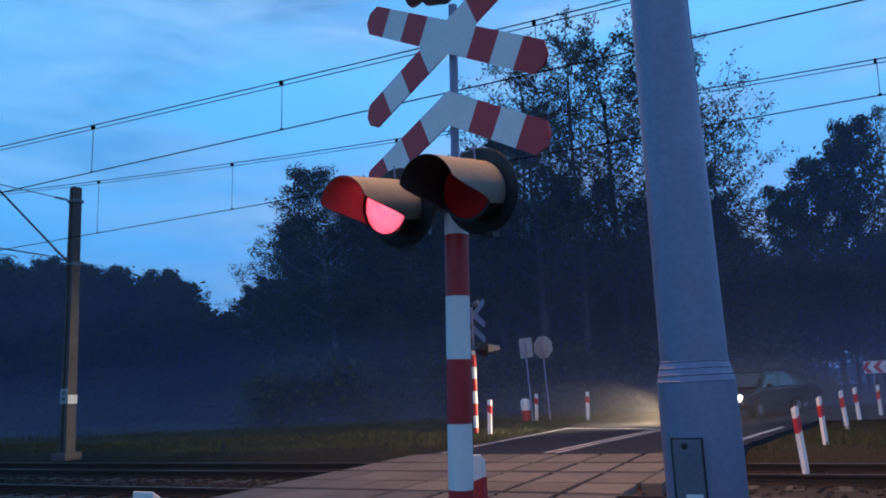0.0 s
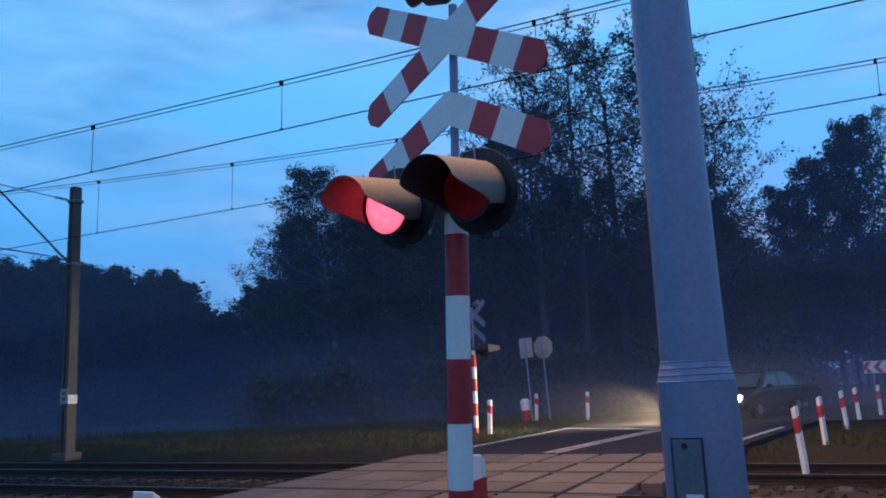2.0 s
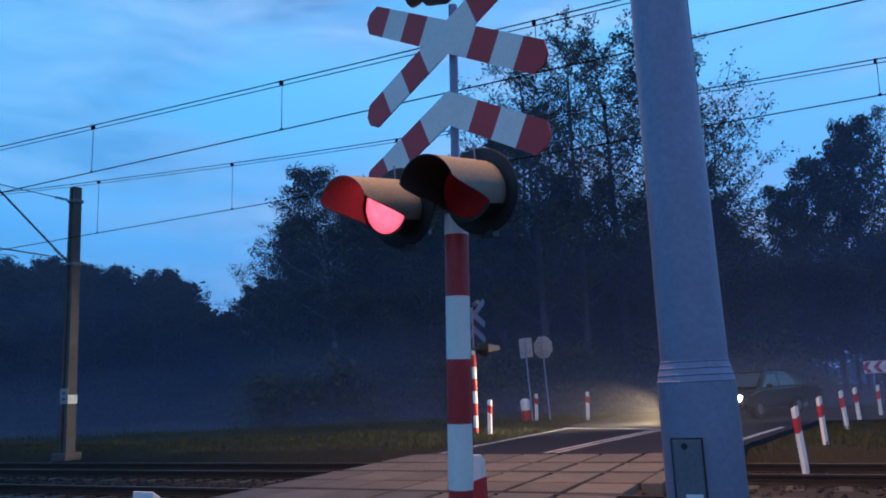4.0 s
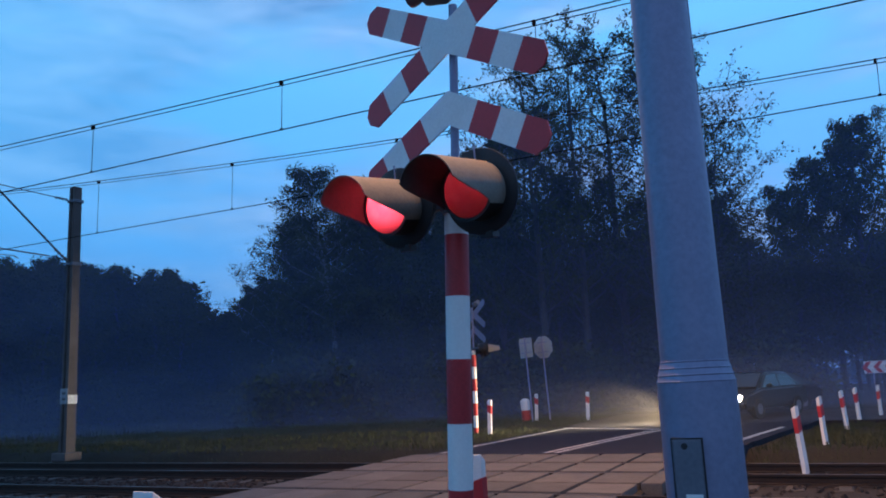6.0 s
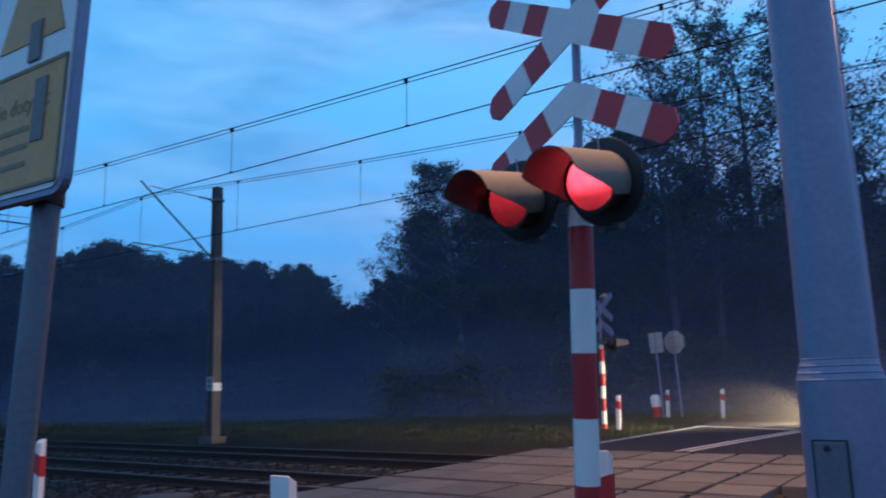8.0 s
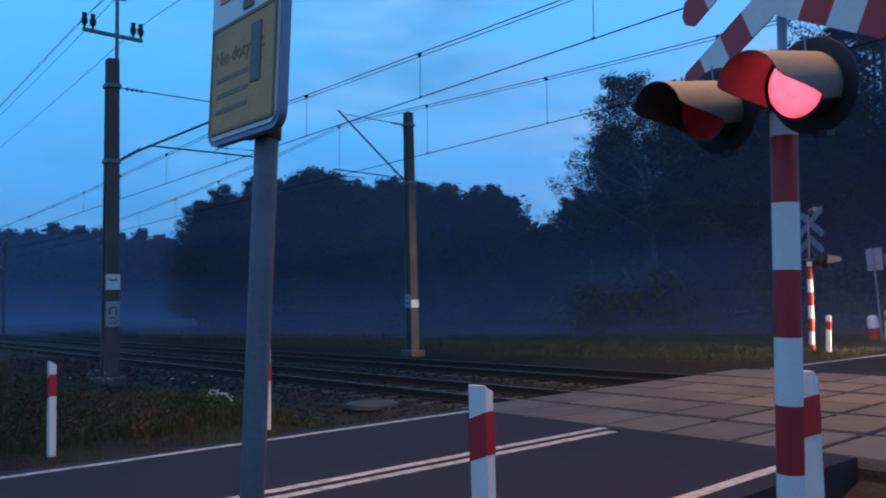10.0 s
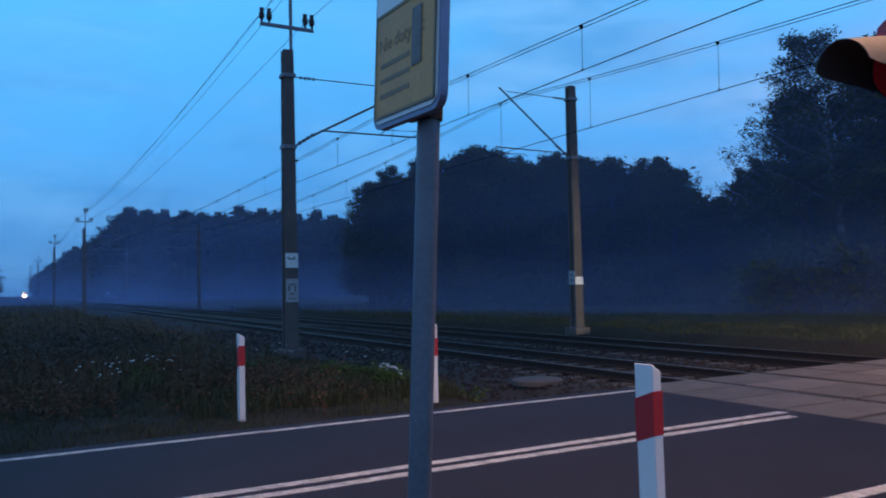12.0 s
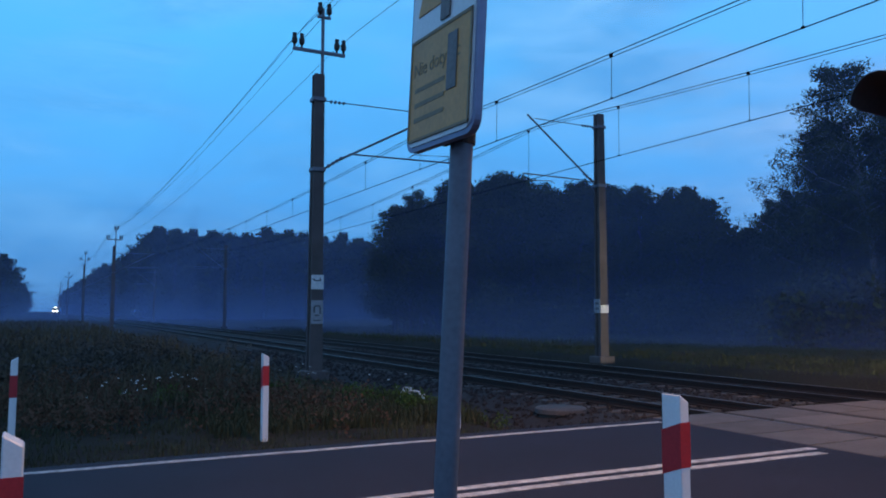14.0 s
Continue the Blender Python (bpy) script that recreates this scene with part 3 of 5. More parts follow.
def crossing_signal(at, rz, label, lean=0.0):
    t = thing("crossing_signal", at, rz, label, "signal", "crossing signals", tilt=(0, lean))
    banded_post(t, 0.0, 2.60, 0.076, 0.387, 0, (RED, WHITE), 2.485)
    bm = B()
    tube(bm, [(0, 0, 2.485), (0, 0, 2.62)], 0.076, 24)
    part("band", bm, WHITE, t, smooth=True)
    bm = B()
    tube(bm, [(0, 0, 2.62), (0, 0, 2.66)], 0.09, 20)
    box(bm, -0.30, 0.30, -0.03, 0.03, 2.66, 2.72, 0.006)
    tube(bm, [(-0.30, -0.10, 2.66), (-0.30, 0.0, 2.69)], 0.025, 8)
    tube(bm, [(0.30, -0.10, 2.66), (0.30, 0.0, 2.69)], 0.025, 8)
    part("bracket", bm, GREY_STEEL, t)
    bm = B()
    tube(bm, [(0, 0, 2.62), (0, 0, 4.02)], 0.028, 12)
    part("pipe", bm, GALV, t)
    cross_plate(t, 3.785, 1.0, -0.06, [GALV, GALV] if lean < 0 else [SIGN_WHITE, SIGN_RED])
    heads = [lamp_head(t, sx * 0.31 + 0.02, -0.25, 2.665 + 0.008 * sx) for sx in (-1, 1)]
    bm = B()
    tube(bm, [(-0.16, -0.05, 4.14), (-0.02, -0.05, 4.10), (0.0, -0.05, 4.10)], [0.085, 0.075, 0.06], 16)
    tube(bm, [(-0.30, -0.05, 4.17), (-0.22, -0.05, 4.15), (-0.16, -0.05, 4.14)], [0.085, 0.05, 0.06], 16)
    part("horn", bm, GREY_STEEL, t, "grey warning horn", smooth=True)
    return t, heads


near_signal, near_heads = crossing_signal((-2.115, 4.43, -0.05), -12, "red and white banded crossing signal post with flashing lamps", 2.3)
far_signal, far_heads = crossing_signal((-10.42, 23.54, -0.05), 146, "far crossing signal seen from behind, with banded post", -2.0)


# ---------------------------------------------------------------- steel pole, sign
def steel_pole():
    t = thing("steel_pole", (-0.475, 3.205, -0.03), label="thick tapered galvanised steel pole with a service door", category="pole")
    bm = B()
    tube(bm, [(0, 0, 0), (0, 0, 1.505)], [0.152, 0.148], 32)
    part("base_tube", bm, GALV, t, smooth=True)
    bm = B()
    tube(bm, [(0, 0, 1.505), (0, 0, 1.585)], [0.148, 0.128], 32)
    part("collar", bm, GALV, t, smooth=True)
    bm = B()
    tube(bm, [(0, 0, 1.585), (0, 0, 5.0), (0, 0, 9.0)], [0.128, 0.095, 0.055], 32)
    part("shaft", bm, GALV, t, smooth=True)
    bm = B()
    m = pose(0, 0, 0, 0, 0, 2)
    box(bm, -0.090, 0.016, -0.166, -0.10, 0.72, 1.300, 0.006, m=m)
    part("service_door", bm, GREY_STEEL, t, "dark grey steel service door")
    bm = B()
    for x0, x1, z0, z1 in ((-0.094, -0.090, 0.71, 1.304), (0.016, 0.020, 0.71, 1.304), (-0.090, 0.016, 1.300, 1.304)):
        box(bm, x0, x1, -0.164, -0.10, z0, z1, m=m)
    part("door_gasket", bm, BLACK, t, "dark rubber seal of the door")
    bm = B()
    tube(bm, [(-0.04, -0.160, 1.275), (-0.04, -0.170, 1.275)], 0.012, 12)
    part("lock", bm, BLACK, t)
    bm = B()
    box(bm, -0.055, 0.005, -0.169, -0.165, 1.04, 1.105, 0.001, m=m)
    sticker = part("sticker", bm, WHITE, t, "small white warning sticker")
    bm = B()
    prism(bm, [(-0.045, 1.052), (-0.005, 1.052), (-0.025, 1.092)], -0.1705, -0.1685, m=m)
    part("warning_triangle", bm, BLACK, sticker, "black printed triangle")
    # welded seams of the collar
    for z, r in ((1.508, 0.1495), (1.533, 0.1435), (1.558, 0.1370), (1.583, 0.1305)):
        bm = B()
        tube(bm, [(0, 0, z - 0.004), (0, 0, z), (0, 0, z + 0.004)], [r - 0.0016, r + 0.0003, r - 0.0026], 32, cap=False)
        part("weld_seam", bm, GALV, t, smooth=True)
    bm = B()
    tube(bm, [(0, 0, 8.95), (-0.08, 0.07, 9.12), (-0.4, 0.34, 9.22), (-1.12, 0.95, 9.24)], [0.05, 0.042, 0.034, 0.03], 12)
    part("arm", bm, GALV, t, smooth=True)
    bm = B()
    box(bm, -0.40, 0.40, -0.15, 0.15, 0.0, 0.12, 0.035, m=pose(-1.42, 1.21, 9.18, 0, 0, -40))
    part("luminaire", bm, GREY_STEEL, t, "grey sodium luminaire")
    return t


steel_pole()


# Unseen lamp made up to carry the far fill light; the steel pole hides it.
def street_lamp():
    t = thing("street_lamp", (-1.7, 14.9, -0.1), label="unseen grey street lamp added as source of the far fill light", category="street lamp")
    bm = B()
    tube(bm, [(0, 0, 0), (0, 0, 9.4)], [0.085, 0.05], 16)
    part("pole", bm, GALV, t, smooth=True)
    bm = B()
    tube(bm, [(0, 0, 9.4), (-0.3, -0.16, 9.62), (-0.95, -0.5, 9.7)], [0.04, 0.035, 0.03], 10)
    part("arm", bm, GALV, t, smooth=True)
    bm = B()
    box(bm, -0.38, 0.38, -0.14, 0.14, -0.02, 0.10, 0.03, m=pose(-1.3, -0.7, 9.74, 0, 0, 28))
    part("luminaire", bm, GREY_STEEL, t)
    return t


street_lamp()
YELLOW = mat("faded_yellow_sheeting", (0.54, 0.245, 0.055), 0.45, var=0.2, scale=8, bump=0.03)
GREY_INK = mat("grey_ink", (0.24, 0.165, 0.085), 0.6, var=0.2, bump=0.0)


PATCH = mat("peeled_grey_backing", (0.17, 0.15, 0.14), 0.6, var=0.3, scale=20, bump=0.1)


def text_mesh(body, size, material, parent, m, name="lettering"):
    cu = bpy.data.curves.new(name, "FONT")
    cu.body, cu.size, cu.extrude = body, size, 0.0005
    tmp = bpy.data.objects.new(name, cu)
    scene.collection.objects.link(tmp)
    dg = bpy.context.evaluated_depsgraph_get()
    me = bpy.data.meshes.new_from_object(tmp.evaluated_get(dg))
    bpy.data.objects.remove(tmp)
    me.materials.clear()
    me.materials.append(material)
    o = new(name, me)
    o.parent = parent
    o.matrix_basis = m
    return o


def rounded(w, h, r, n=5):
    pts = []
    for cx, cz, a0 in ((w / 2 - r, h / 2 - r, 0), (-w / 2 + r, h / 2 - r, 90), (-w / 2 + r, -h / 2 + r, 180), (w / 2 - r, -h / 2 + r, 270)):
        for k in range(n + 1):
            a = radians(a0 + 90 * k / n)
            pts.append((cx + r * math.cos(a), cz + r * math.sin(a)))
    return pts


def warning_sign():
    t = thing("warning_sign", (-1.930, 0.923, -0.05), 0, "overhead line warning sign with a yellow panel on a grey post", "road sign", tilt=(-2.15, 1.5))
    bm = B()
    tube(bm, [(0, 0, 0), (0, 0, 2.65)], 0.033, 20)
    part("post", bm, GREY_STEEL, t, smooth=True)
    bm = B()
    tube(bm, [(0, 0, 2.02), (0, 0, 2.06)], 0.040, 16)
    box(bm, -0.06, 0.06, -0.055, -0.02, 2.02, 2.06)
    part("clamp", bm, RAIL, t, "rusty clamp")
    zc, w, h = 2.44, 0.42, 0.86
    bm = B()
    prism(bm, [(x, z + zc) for x, z in rounded(w, h, 0.045)], -0.078, -0.056)
    part("plate", bm, GALV, t, "folded grey metal edge")
    bm = B()
    prism(bm, [(x, z + zc) for x, z in rounded(w - 0.03, h - 0.03, 0.035)], -0.082, -0.078)
    part("face", bm, SIGN_WHITE, t, "white sign face")
    bm = B()
    box(bm, -w / 2 + 0.03, w / 2 - 0.03, -0.085, -0.082, zc - h / 2 + 0.035, zc - 0.10)
    part("yellow_panel", bm, YELLOW, t, "faded yellow panel")
    bm = B()
    prism(bm, [(-0.155, zc - 0.02), (0.155, zc - 0.02), (0, zc + 0.34)], -0.085, -0.082)
    part("triangle", bm, YELLOW, t, "faded yellow warning triangle")
    bm = B()
    for x0, x1, z0, z1 in ((-w / 2 + 0.022, w / 2 - 0.022, zc - 0.10, zc - 0.09), (-w / 2 + 0.022, w / 2 - 0.022, zc - h / 2 + 0.028, zc - h / 2 + 0.036), (-w / 2 + 0.022, -w / 2 + 0.03, zc - h / 2 + 0.03, zc - 0.09), (w / 2 - 0.03, w / 2 - 0.022, zc - h / 2 + 0.03, zc - 0.09)):
        box(bm, x0, x1, -0.087, -0.084, z0, z1)
    part("border", bm, GREY_INK, t)
    for x0, x1, z0, z1 in ((0.055, 0.11, -0.29, -0.13), (0.0, 0.055, -0.075, 0.03)):
        bm = B()
        box(bm, x0, x1, -0.088, -0.084, zc + z0, zc + z1)
        part("patch", bm, PATCH, t, "dark peeled patch")
    for word, x in (("Nie", -0.165), ("dotykac", -0.062)):
        text_mesh(word, 0.060, GREY_INK, t, Matrix.Translation((x, -0.0856, zc - 0.205)) @ pose(0, 0, 0, 90, 0, 0))
    for k, zz in enumerate((-0.255, -0.30, -0.345)):
        bm = B()
        box(bm, -0.15, 0.04, -0.0862, -0.0848, zc + zz, zc + zz + 0.013)
        part("lettering", bm, GREY_INK, t, "faded grey line of writing")
    return t


warning_sign()


# ---------------------------------------------------------------- guide posts
def guide_post_master():
    t = thing("guide_post", (0, 0, -50), 0, "white plastic guide post with a slanted red band", "guide post", "guide posts along the road")
    w, d, h = 0.065, 0.036, 1.04
    bm = B()
    prism(bm, [(-d, -0.15), (d, -0.15), (d, h - 0.045), (-d, h)], -w, w, m=pose(0, 0, 0, 0, 0, 90))
    bmesh.ops.bevel(bm, geom=list(bm.edges), offset=0.006, segments=1, affect="EDGES")
    part("body", bm, WHITE, t)
    bm = B()
    e = 0.002
    x0, x1, y0, y1 = -w - e, w + e, -d - e, d + e
    lo = [(x0, y0, h - 0.44), (x1, y0, h - 0.39), (x1, y1, h - 0.39), (x0, y1, h - 0.44)]
    a = [bm.verts.new(v) for v in lo]
    b = [bm.verts.new((x, y, z + 0.24)) for x, y, z in lo]
    for k in range(4):
        bm.faces.new((a[k], a[(k + 1) % 4], b[(k + 1) % 4], b[k]))
    bm.faces.new(b)
    bm.faces.new(a[::-1])
    part("band", bm, RED, t, "red reflective band")
    return t


gp = guide_post_master()
for x, y, rz, lx, ly, s in ((-3.20, 3.06, 4, 0.5, 0, 1), (-3.22, -0.12, 0, 0, 0, 1), (-2.19, 4.89, 0, 0, 0, 1), (-9.56, 2.46, -4, 0.4, 0.6, 1), (-9.88, -0.26, 180, 0, 0.3, 1), (-9.6, 5.15, 180, 0, 0, 1),
                         (-9.92, 23.48, 180, 0, -2.5, 1), (-11.0, 31.0, 184, 0, -2.5, 1), (-8.81, 30.85, 184, 0, -2.5, 1),
                         (-0.55, 14.28, 68, -3.2, -1.2, 1), (-0.27, 18.68, 66, -2.0, 0, 1), (0.21, 22.9, 68, -3.0, -0.6, 1), (0.58, 25.64, 66, -2.2, 0, 1), (1.22, 27.7, 70, 0, 0, 1)):
    copy_thing(gp, pose(x, y, 0.01 if -4 < x < -1.5 else (-0.13 if x > -1 else -0.06), lx, ly, rz))
for o in (*gp.children_recursive, gp):
    bpy.data.objects.remove(o)


# ---------------------------------------------------------------- trees
def leaf_cloud(rng, tips, per, spread_r, size):
    """Small bent leaf cards gathered round the branch tips, as arrays."""
    n = len(tips) * per
    c = np.repeat(np.array(tips), per, axis=0) + np.clip(rng.normal(0, 1, (n, 3)), -1.5, 1.5) * np.array([spread_r, spread_r, spread_r * 0.75])
    a = rng.normal(0, 1, (n, 3))
    a /= np.linalg.norm(a, axis=1)[:, None]
    b = np.cross(a, rng.normal(0, 1, (n, 3)))
    b /= np.linalg.norm(b, axis=1)[:, None]
    s = size * rng.uniform(0.5, 1.25, (n, 1))
    v = np.stack([c - a * s, c + b * s * 0.55, c + a * s, c - b * s * 0.55], axis=1).reshape(-1, 3)
    return v, np.arange(n * 4).reshape(-1, 4)


def tree_master(name, seed, h, crown_w, crown_base, n_limbs, per, size, bark, label, shape=1.0, sparse=0.75):
    rng = np.random.default_rng(seed)
    t = thing(name, (0, 0, -300), 0, label, "tree", "trees of the wood")
    bm = B()
    lean = rng.normal(0, 0.03, 2)
    top = np.array([lean[0] * h, lean[1] * h, h])
    pts = []
    for k in range(9):
        u = k / 8
        pts.append((top[0] * u + rng.normal(0, 0.1) * u, top[1] * u + rng.normal(0, 0.1) * u, h * 0.97 * u))
    r0 = 0.011 * h + 0.04
    tube(bm, pts, [r0 * (1 - 0.9 * (k / 8)) + 0.015 for k in range(9)], 7, cap=False)
    tips = []
    for i in range(n_limbs):
        u = crown_base + (1 - crown_base) * (i + rng.uniform(0, 1)) / n_limbs
        base = np.array(pts[min(7, int(u * 8))]) * (1 - (u * 8 % 1)) + np.array(pts[min(8, int(u * 8) + 1)]) * (u * 8 % 1)
        az = i * 2.4 + rng.uniform(-0.6, 0.6)
        v = (u - crown_base) / (1 - crown_base)
        ln = crown_w * (math.sin(math.pi * min(1, 0.22 + 0.80 * v) ** shape) + 0.08) * rng.uniform(0.65, 1.15)
        rise = ln * rng.uniform(0.25, 0.8)
        end = base + np.array([math.cos(az) * ln, math.sin(az) * ln, rise])
        mid = base * 0.5 + end * 0.5 + np.array([0, 0, 0.12 * ln])
        rl = max(0.02, r0 * 0.32 * (1 - v * 0.7))
        tube(bm, [base, mid, end], [rl, rl * 0.6, 0.012], 5, cap=False)
        for q in np.linspace(0.35, 1.0, 5):
            p = base * (1 - q) + end * q + np.array([0, 0, 0.24 * ln * q * (1 - q) * 2])
            tips.append(p)
            for _ in range(2):
                e2 = p + rng.normal(0, 1, 3) * np.array([0.24, 0.24, 0.2]) * ln * 0.8 + np.array([0, 0, 0.1])
                if rng.uniform() < sparse:
                    tube(bm, [p, e2], [0.022, 0.008], 3, cap=False)
                    tips.append(e2)
    part("trunk", bm, bark, t)
    v, f = leaf_cloud(rng, tips, per, crown_w * 0.085 + 0.10, size)
    me = bpy.data.meshes.new("crown")
    me.from_pydata(v.tolist(), [], f.tolist())
    me.materials.append(LEAF)
    o = new("crown", me)
    o.parent = t
    return t


def bush_master(name, seed, h, w, per, size, label):
    rng = np.random.default_rng(seed)
    t = thing(name, (0, 0, -300), 0, label, "bush", "undergrowth of the wood")
    bm = B()
    tips = []
    for i in range(22):
        az, ln = rng.uniform(0, 6.28), w * rng.uniform(0.2, 1)
        e = np.array([math.cos(az) * ln, math.sin(az) * ln, h * rng.uniform(0.25, 1) * (1 - 0.4 * ln / w)])
        tube(bm, [(0.1 * math.cos(az), 0.1 * math.sin(az), 0), e * 0.55 + np.array([0, 0, 0.15 * h]), e], [0.03, 0.02, 0.008], 4, cap=False)
        tips += [e, e * 0.75, e * 0.5 + rng.normal(0, 0.2, 3), e * np.array([1, 1, 0.4])]
    part("stem", bm, BARK, t)
    v, f = leaf_cloud(rng, tips, per, 0.17 * w, size)
    v[:, 2] = np.maximum(v[:, 2], 0.02)
    me = bpy.data.meshes.new("crown")
    me.from_pydata(v.tolist(), [], f.tolist())
    me.materials.append(LEAF)
    o = new("crown", me)
    o.parent = t
    return t


def fine_tree_master(name, seed, h, crown_w, crown_base, n_limbs, leaves, size, bark, label, droop=0.0, rise=0.9, tuft=0.17):
    """Open crown: ascending limbs, twigs and fine side twigs, small leaves in loose tufts along them."""
    rng = np.random.default_rng(seed)
    t = thing(name, (0, 0, -300), 0, label, "tree", "trees of the wood")
    bm = B()
    pts = [np.zeros(3)]
    bend = rng.normal(0, 0.035, 2)
    for k in range(1, 11):
        u = k / 10
        pts.append(np.array([bend[0] * h * u * u + rng.normal(0, 0.09) * u, bend[1] * h * u * u + rng.normal(0, 0.09) * u, h * u]))
    r0 = 0.010 * h + 0.03
    tube(bm, pts, [r0 * (1 - 0.93 * k / 10) + 0.010 for k in range(11)], 7, cap=False)
    tufts = []

    def along(q):
        f = min(9.999, q * 10)
        return pts[int(f)] * (1 - f % 1) + pts[int(f) + 1] * (f % 1)

    for i in range(n_limbs):
        v = (i + rng.uniform(0, 1)) / n_limbs
        base = along(crown_base + (0.99 - crown_base) * v)
        az = i * 2.4 + rng.uniform(-0.5, 0.5)
        ln = crown_w * (0.35 + 0.9 * math.sin(math.pi * min(1, 0.20 + 0.75 * v))) * (1 - 0.45 * v) * rng.uniform(0.7, 1.15)
        out = np.array([math.cos(az), math.sin(az), 0.0])
        limb = []
        for q in np.linspace(0, 1, 5):
            limb.append(base + out * ln * q + np.array([0, 0, ln * rise * (q * 0.6 + 0.4 * q * q) - droop * ln * q ** 3]) + rng.normal(0, 0.05, 3) * ln * 0.5 * q)
        rl = max(0.022, r0 * 0.34 * (1 - 0.75 * v))
        tube(bm, limb, [rl, rl * 0.75, rl * 0.5, rl * 0.3, 0.008], 4, cap=False)
        for j in range(8):
            q = 0.22 + 0.78 * (j + rng.uniform(0, 1)) / 8
            f = min(3.999, q * 4)
            p = limb[int(f)] * (1 - f % 1) + limb[int(f) + 1] * (f % 1)
            side = np.array([-out[1], out[0], 0]) * (1 if j % 2 else -1)
            l2 = ln * rng.uniform(0.22, 0.42) * (1.15 - 0.5 * q)
            e = p + (side * rng.uniform(0.2, 1) + out * rng.uniform(-0.2, 0.8) + np.array([0, 0, rng.uniform(-0.6, 1.1) - droop])) * l2
            tube(bm, [p, p * 0.5 + e * 0.5 + np.array([0, 0, 0.06 * l2]), e], [0.017, 0.011, 0.006], 3, cap=False)
            for k in range(4):
                w = 0.3 + 0.7 * (k + rng.uniform(0, 1)) / 4
                p2 = p * (1 - w) + e * w
                e2 = p2 + np.clip(rng.normal(0, 1, 3), -1.3, 1.3) * l2 * 0.42 + np.array([0, 0, 0.12 - 0.5 * droop]) * l2
                tube(bm, [p2, e2], [0.009, 0.005], 3, cap=False)
                tufts += [p2 * 0.45 + e2 * 0.55, e2]
    part("trunk", bm, bark, t)
    v, f = leaf_cloud(rng, tufts, leaves, tuft, size)
    me = bpy.data.meshes.new("crown")
    me.from_pydata(v.tolist(), [], f.tolist())
    me.materials.append(LEAF)
    o = new("crown", me)
    o.parent = t
    return t


TREES = [
    tree_master("alder_tree", 11, 22.0, 4.6, 0.22, 32, 30, 0.125, BARK, "tall leafy alder tree dark against the evening sky"),
    tree_master("alder_tree", 12, 20.0, 5.2, 0.20, 30, 30, 0.13, BARK, "tall leafy alder tree dark against the evening sky"),
    fine_tree_master("birch_tree", 13, 15.0, 3.0, 0.34, 34, 9, 0.08, BIRCH, "slender birch tree with a pale trunk and thin crown", droop=0.22, tuft=0.26),
    tree_master("oak_tree", 14, 13.0, 4.2, 0.06, 28, 30, 0.14, BARK, "broad dark oak tree at the wood's edge"),
    tree_master("pine_tree", 15, 13.0, 2.8, 0.06, 30, 26, 0.13, BARK, "dark narrow conifer tree at the wood's edge"),
    fine_tree_master("thin_alder_tree", 16, 18.0, 4.4, 0.20, 36, 3, 0.085, BARK, "open-crowned alder with bare twigs against the sky", tuft=0.15),
    fine_tree_master("young_alder_tree", 18, 12.0, 2.6, 0.08, 34, 8, 0.10, BARK, "young leafy tree at the edge of the wood", rise=0.75, tuft=0.26),
    tree_master("far_oak_tree", 17, 20.0, 6.0, 0.02, 26, 11, 0.42, BARK, "dense dark tree of the distant wood", sparse=0.6),
]
TREES.append(tree_master("tall_stem_tree", 19, 14.0, 3.9, 0.42, 26, 26, 0.16, BARK, "bare-stemmed tree with a dense dark crown in the mist"))
BUSHES = [bush_master("bush", 21, 3.5, 2.6, 30, 0.14, "dense dark bush at the edge of the wood"), bush_master("bush", 22, 2.4, 2.2, 30, 0.12, "low dark bush at the edge of the wood")]
rng = np.random.default_rng(5)


def plant(k, bearing, d, h, masters=TREES, h0=(22.0, 20.0, 15.0, 13.0, 13.0, 18.0, 12.0, 20.0, 14.0)):
    """bearing: degrees to the left of the road's direction, d: metres from the origin."""
    a = radians(bearing)
    s = h / h0[k]
    o = copy_thing(masters[k], pose(0, 0, 0))
    o.matrix_basis = pose(-d * math.sin(a), d * math.cos(a), -0.15, 0, 0, rng.uniform(0, 360)) @ Matrix.Diagonal((s * rng.uniform(0.9, 1.15), s * rng.uniform(0.9, 1.15), s, 1))


def belt(b0, b1, d0, d1, h0, h1, n, kinds):
    for i in range(n):
        u = (i + 0.5) / n
        plant(kinds[int(rng.integers(len(kinds)))], b0 + (b1 - b0) * u + rng.uniform(-0.5, 0.5) * (b1 - b0) / n, rng.uniform(d0, d1), (h0 + (h1 - h0) * u) * rng.uniform(0.88, 1.06))


FAR = 7
# behind the crossing: the tall alders, thinner at their tops
for k, b, d, h in ((5, 21.5, 46, 17.5), (5, 18.5, 44, 20.5), (5, 15.5, 45, 22.0), (5, 12.8, 47, 22.4), (5, 10.3, 46, 22.0), (5, 8.2, 44, 20.0), (5, 6.2, 46, 15.5), (5, 17, 50, 20), (5, 4.4, 47, 11.0),
                   (6, 1.4, 56, 13.2), (6, -0.8, 58, 15.4), (6, -2.6, 56, 17.0), (5, -4.4, 57, 18), (2, 26.5, 47, 14.5), (6, 23.5, 46, 14.5), (6, 29.0, 46, 12.6), (5, 31.0, 50, 15.0), (2, 33.6, 47, 14.6), (2, 36.4, 51, 10.9), (2, 38.4, 50, 12.0), (6, 30.0, 48, 14.8), (6, 32.2, 49, 13.6), (6, 27.6, 48, 14.2), (6, 25.2, 49, 15.0), (6, 22.6, 50, 16.6), (1, 19.8, 51, 18.0), (6, 35.5, 48, 12.0)):
    plant(k, b, d, h)
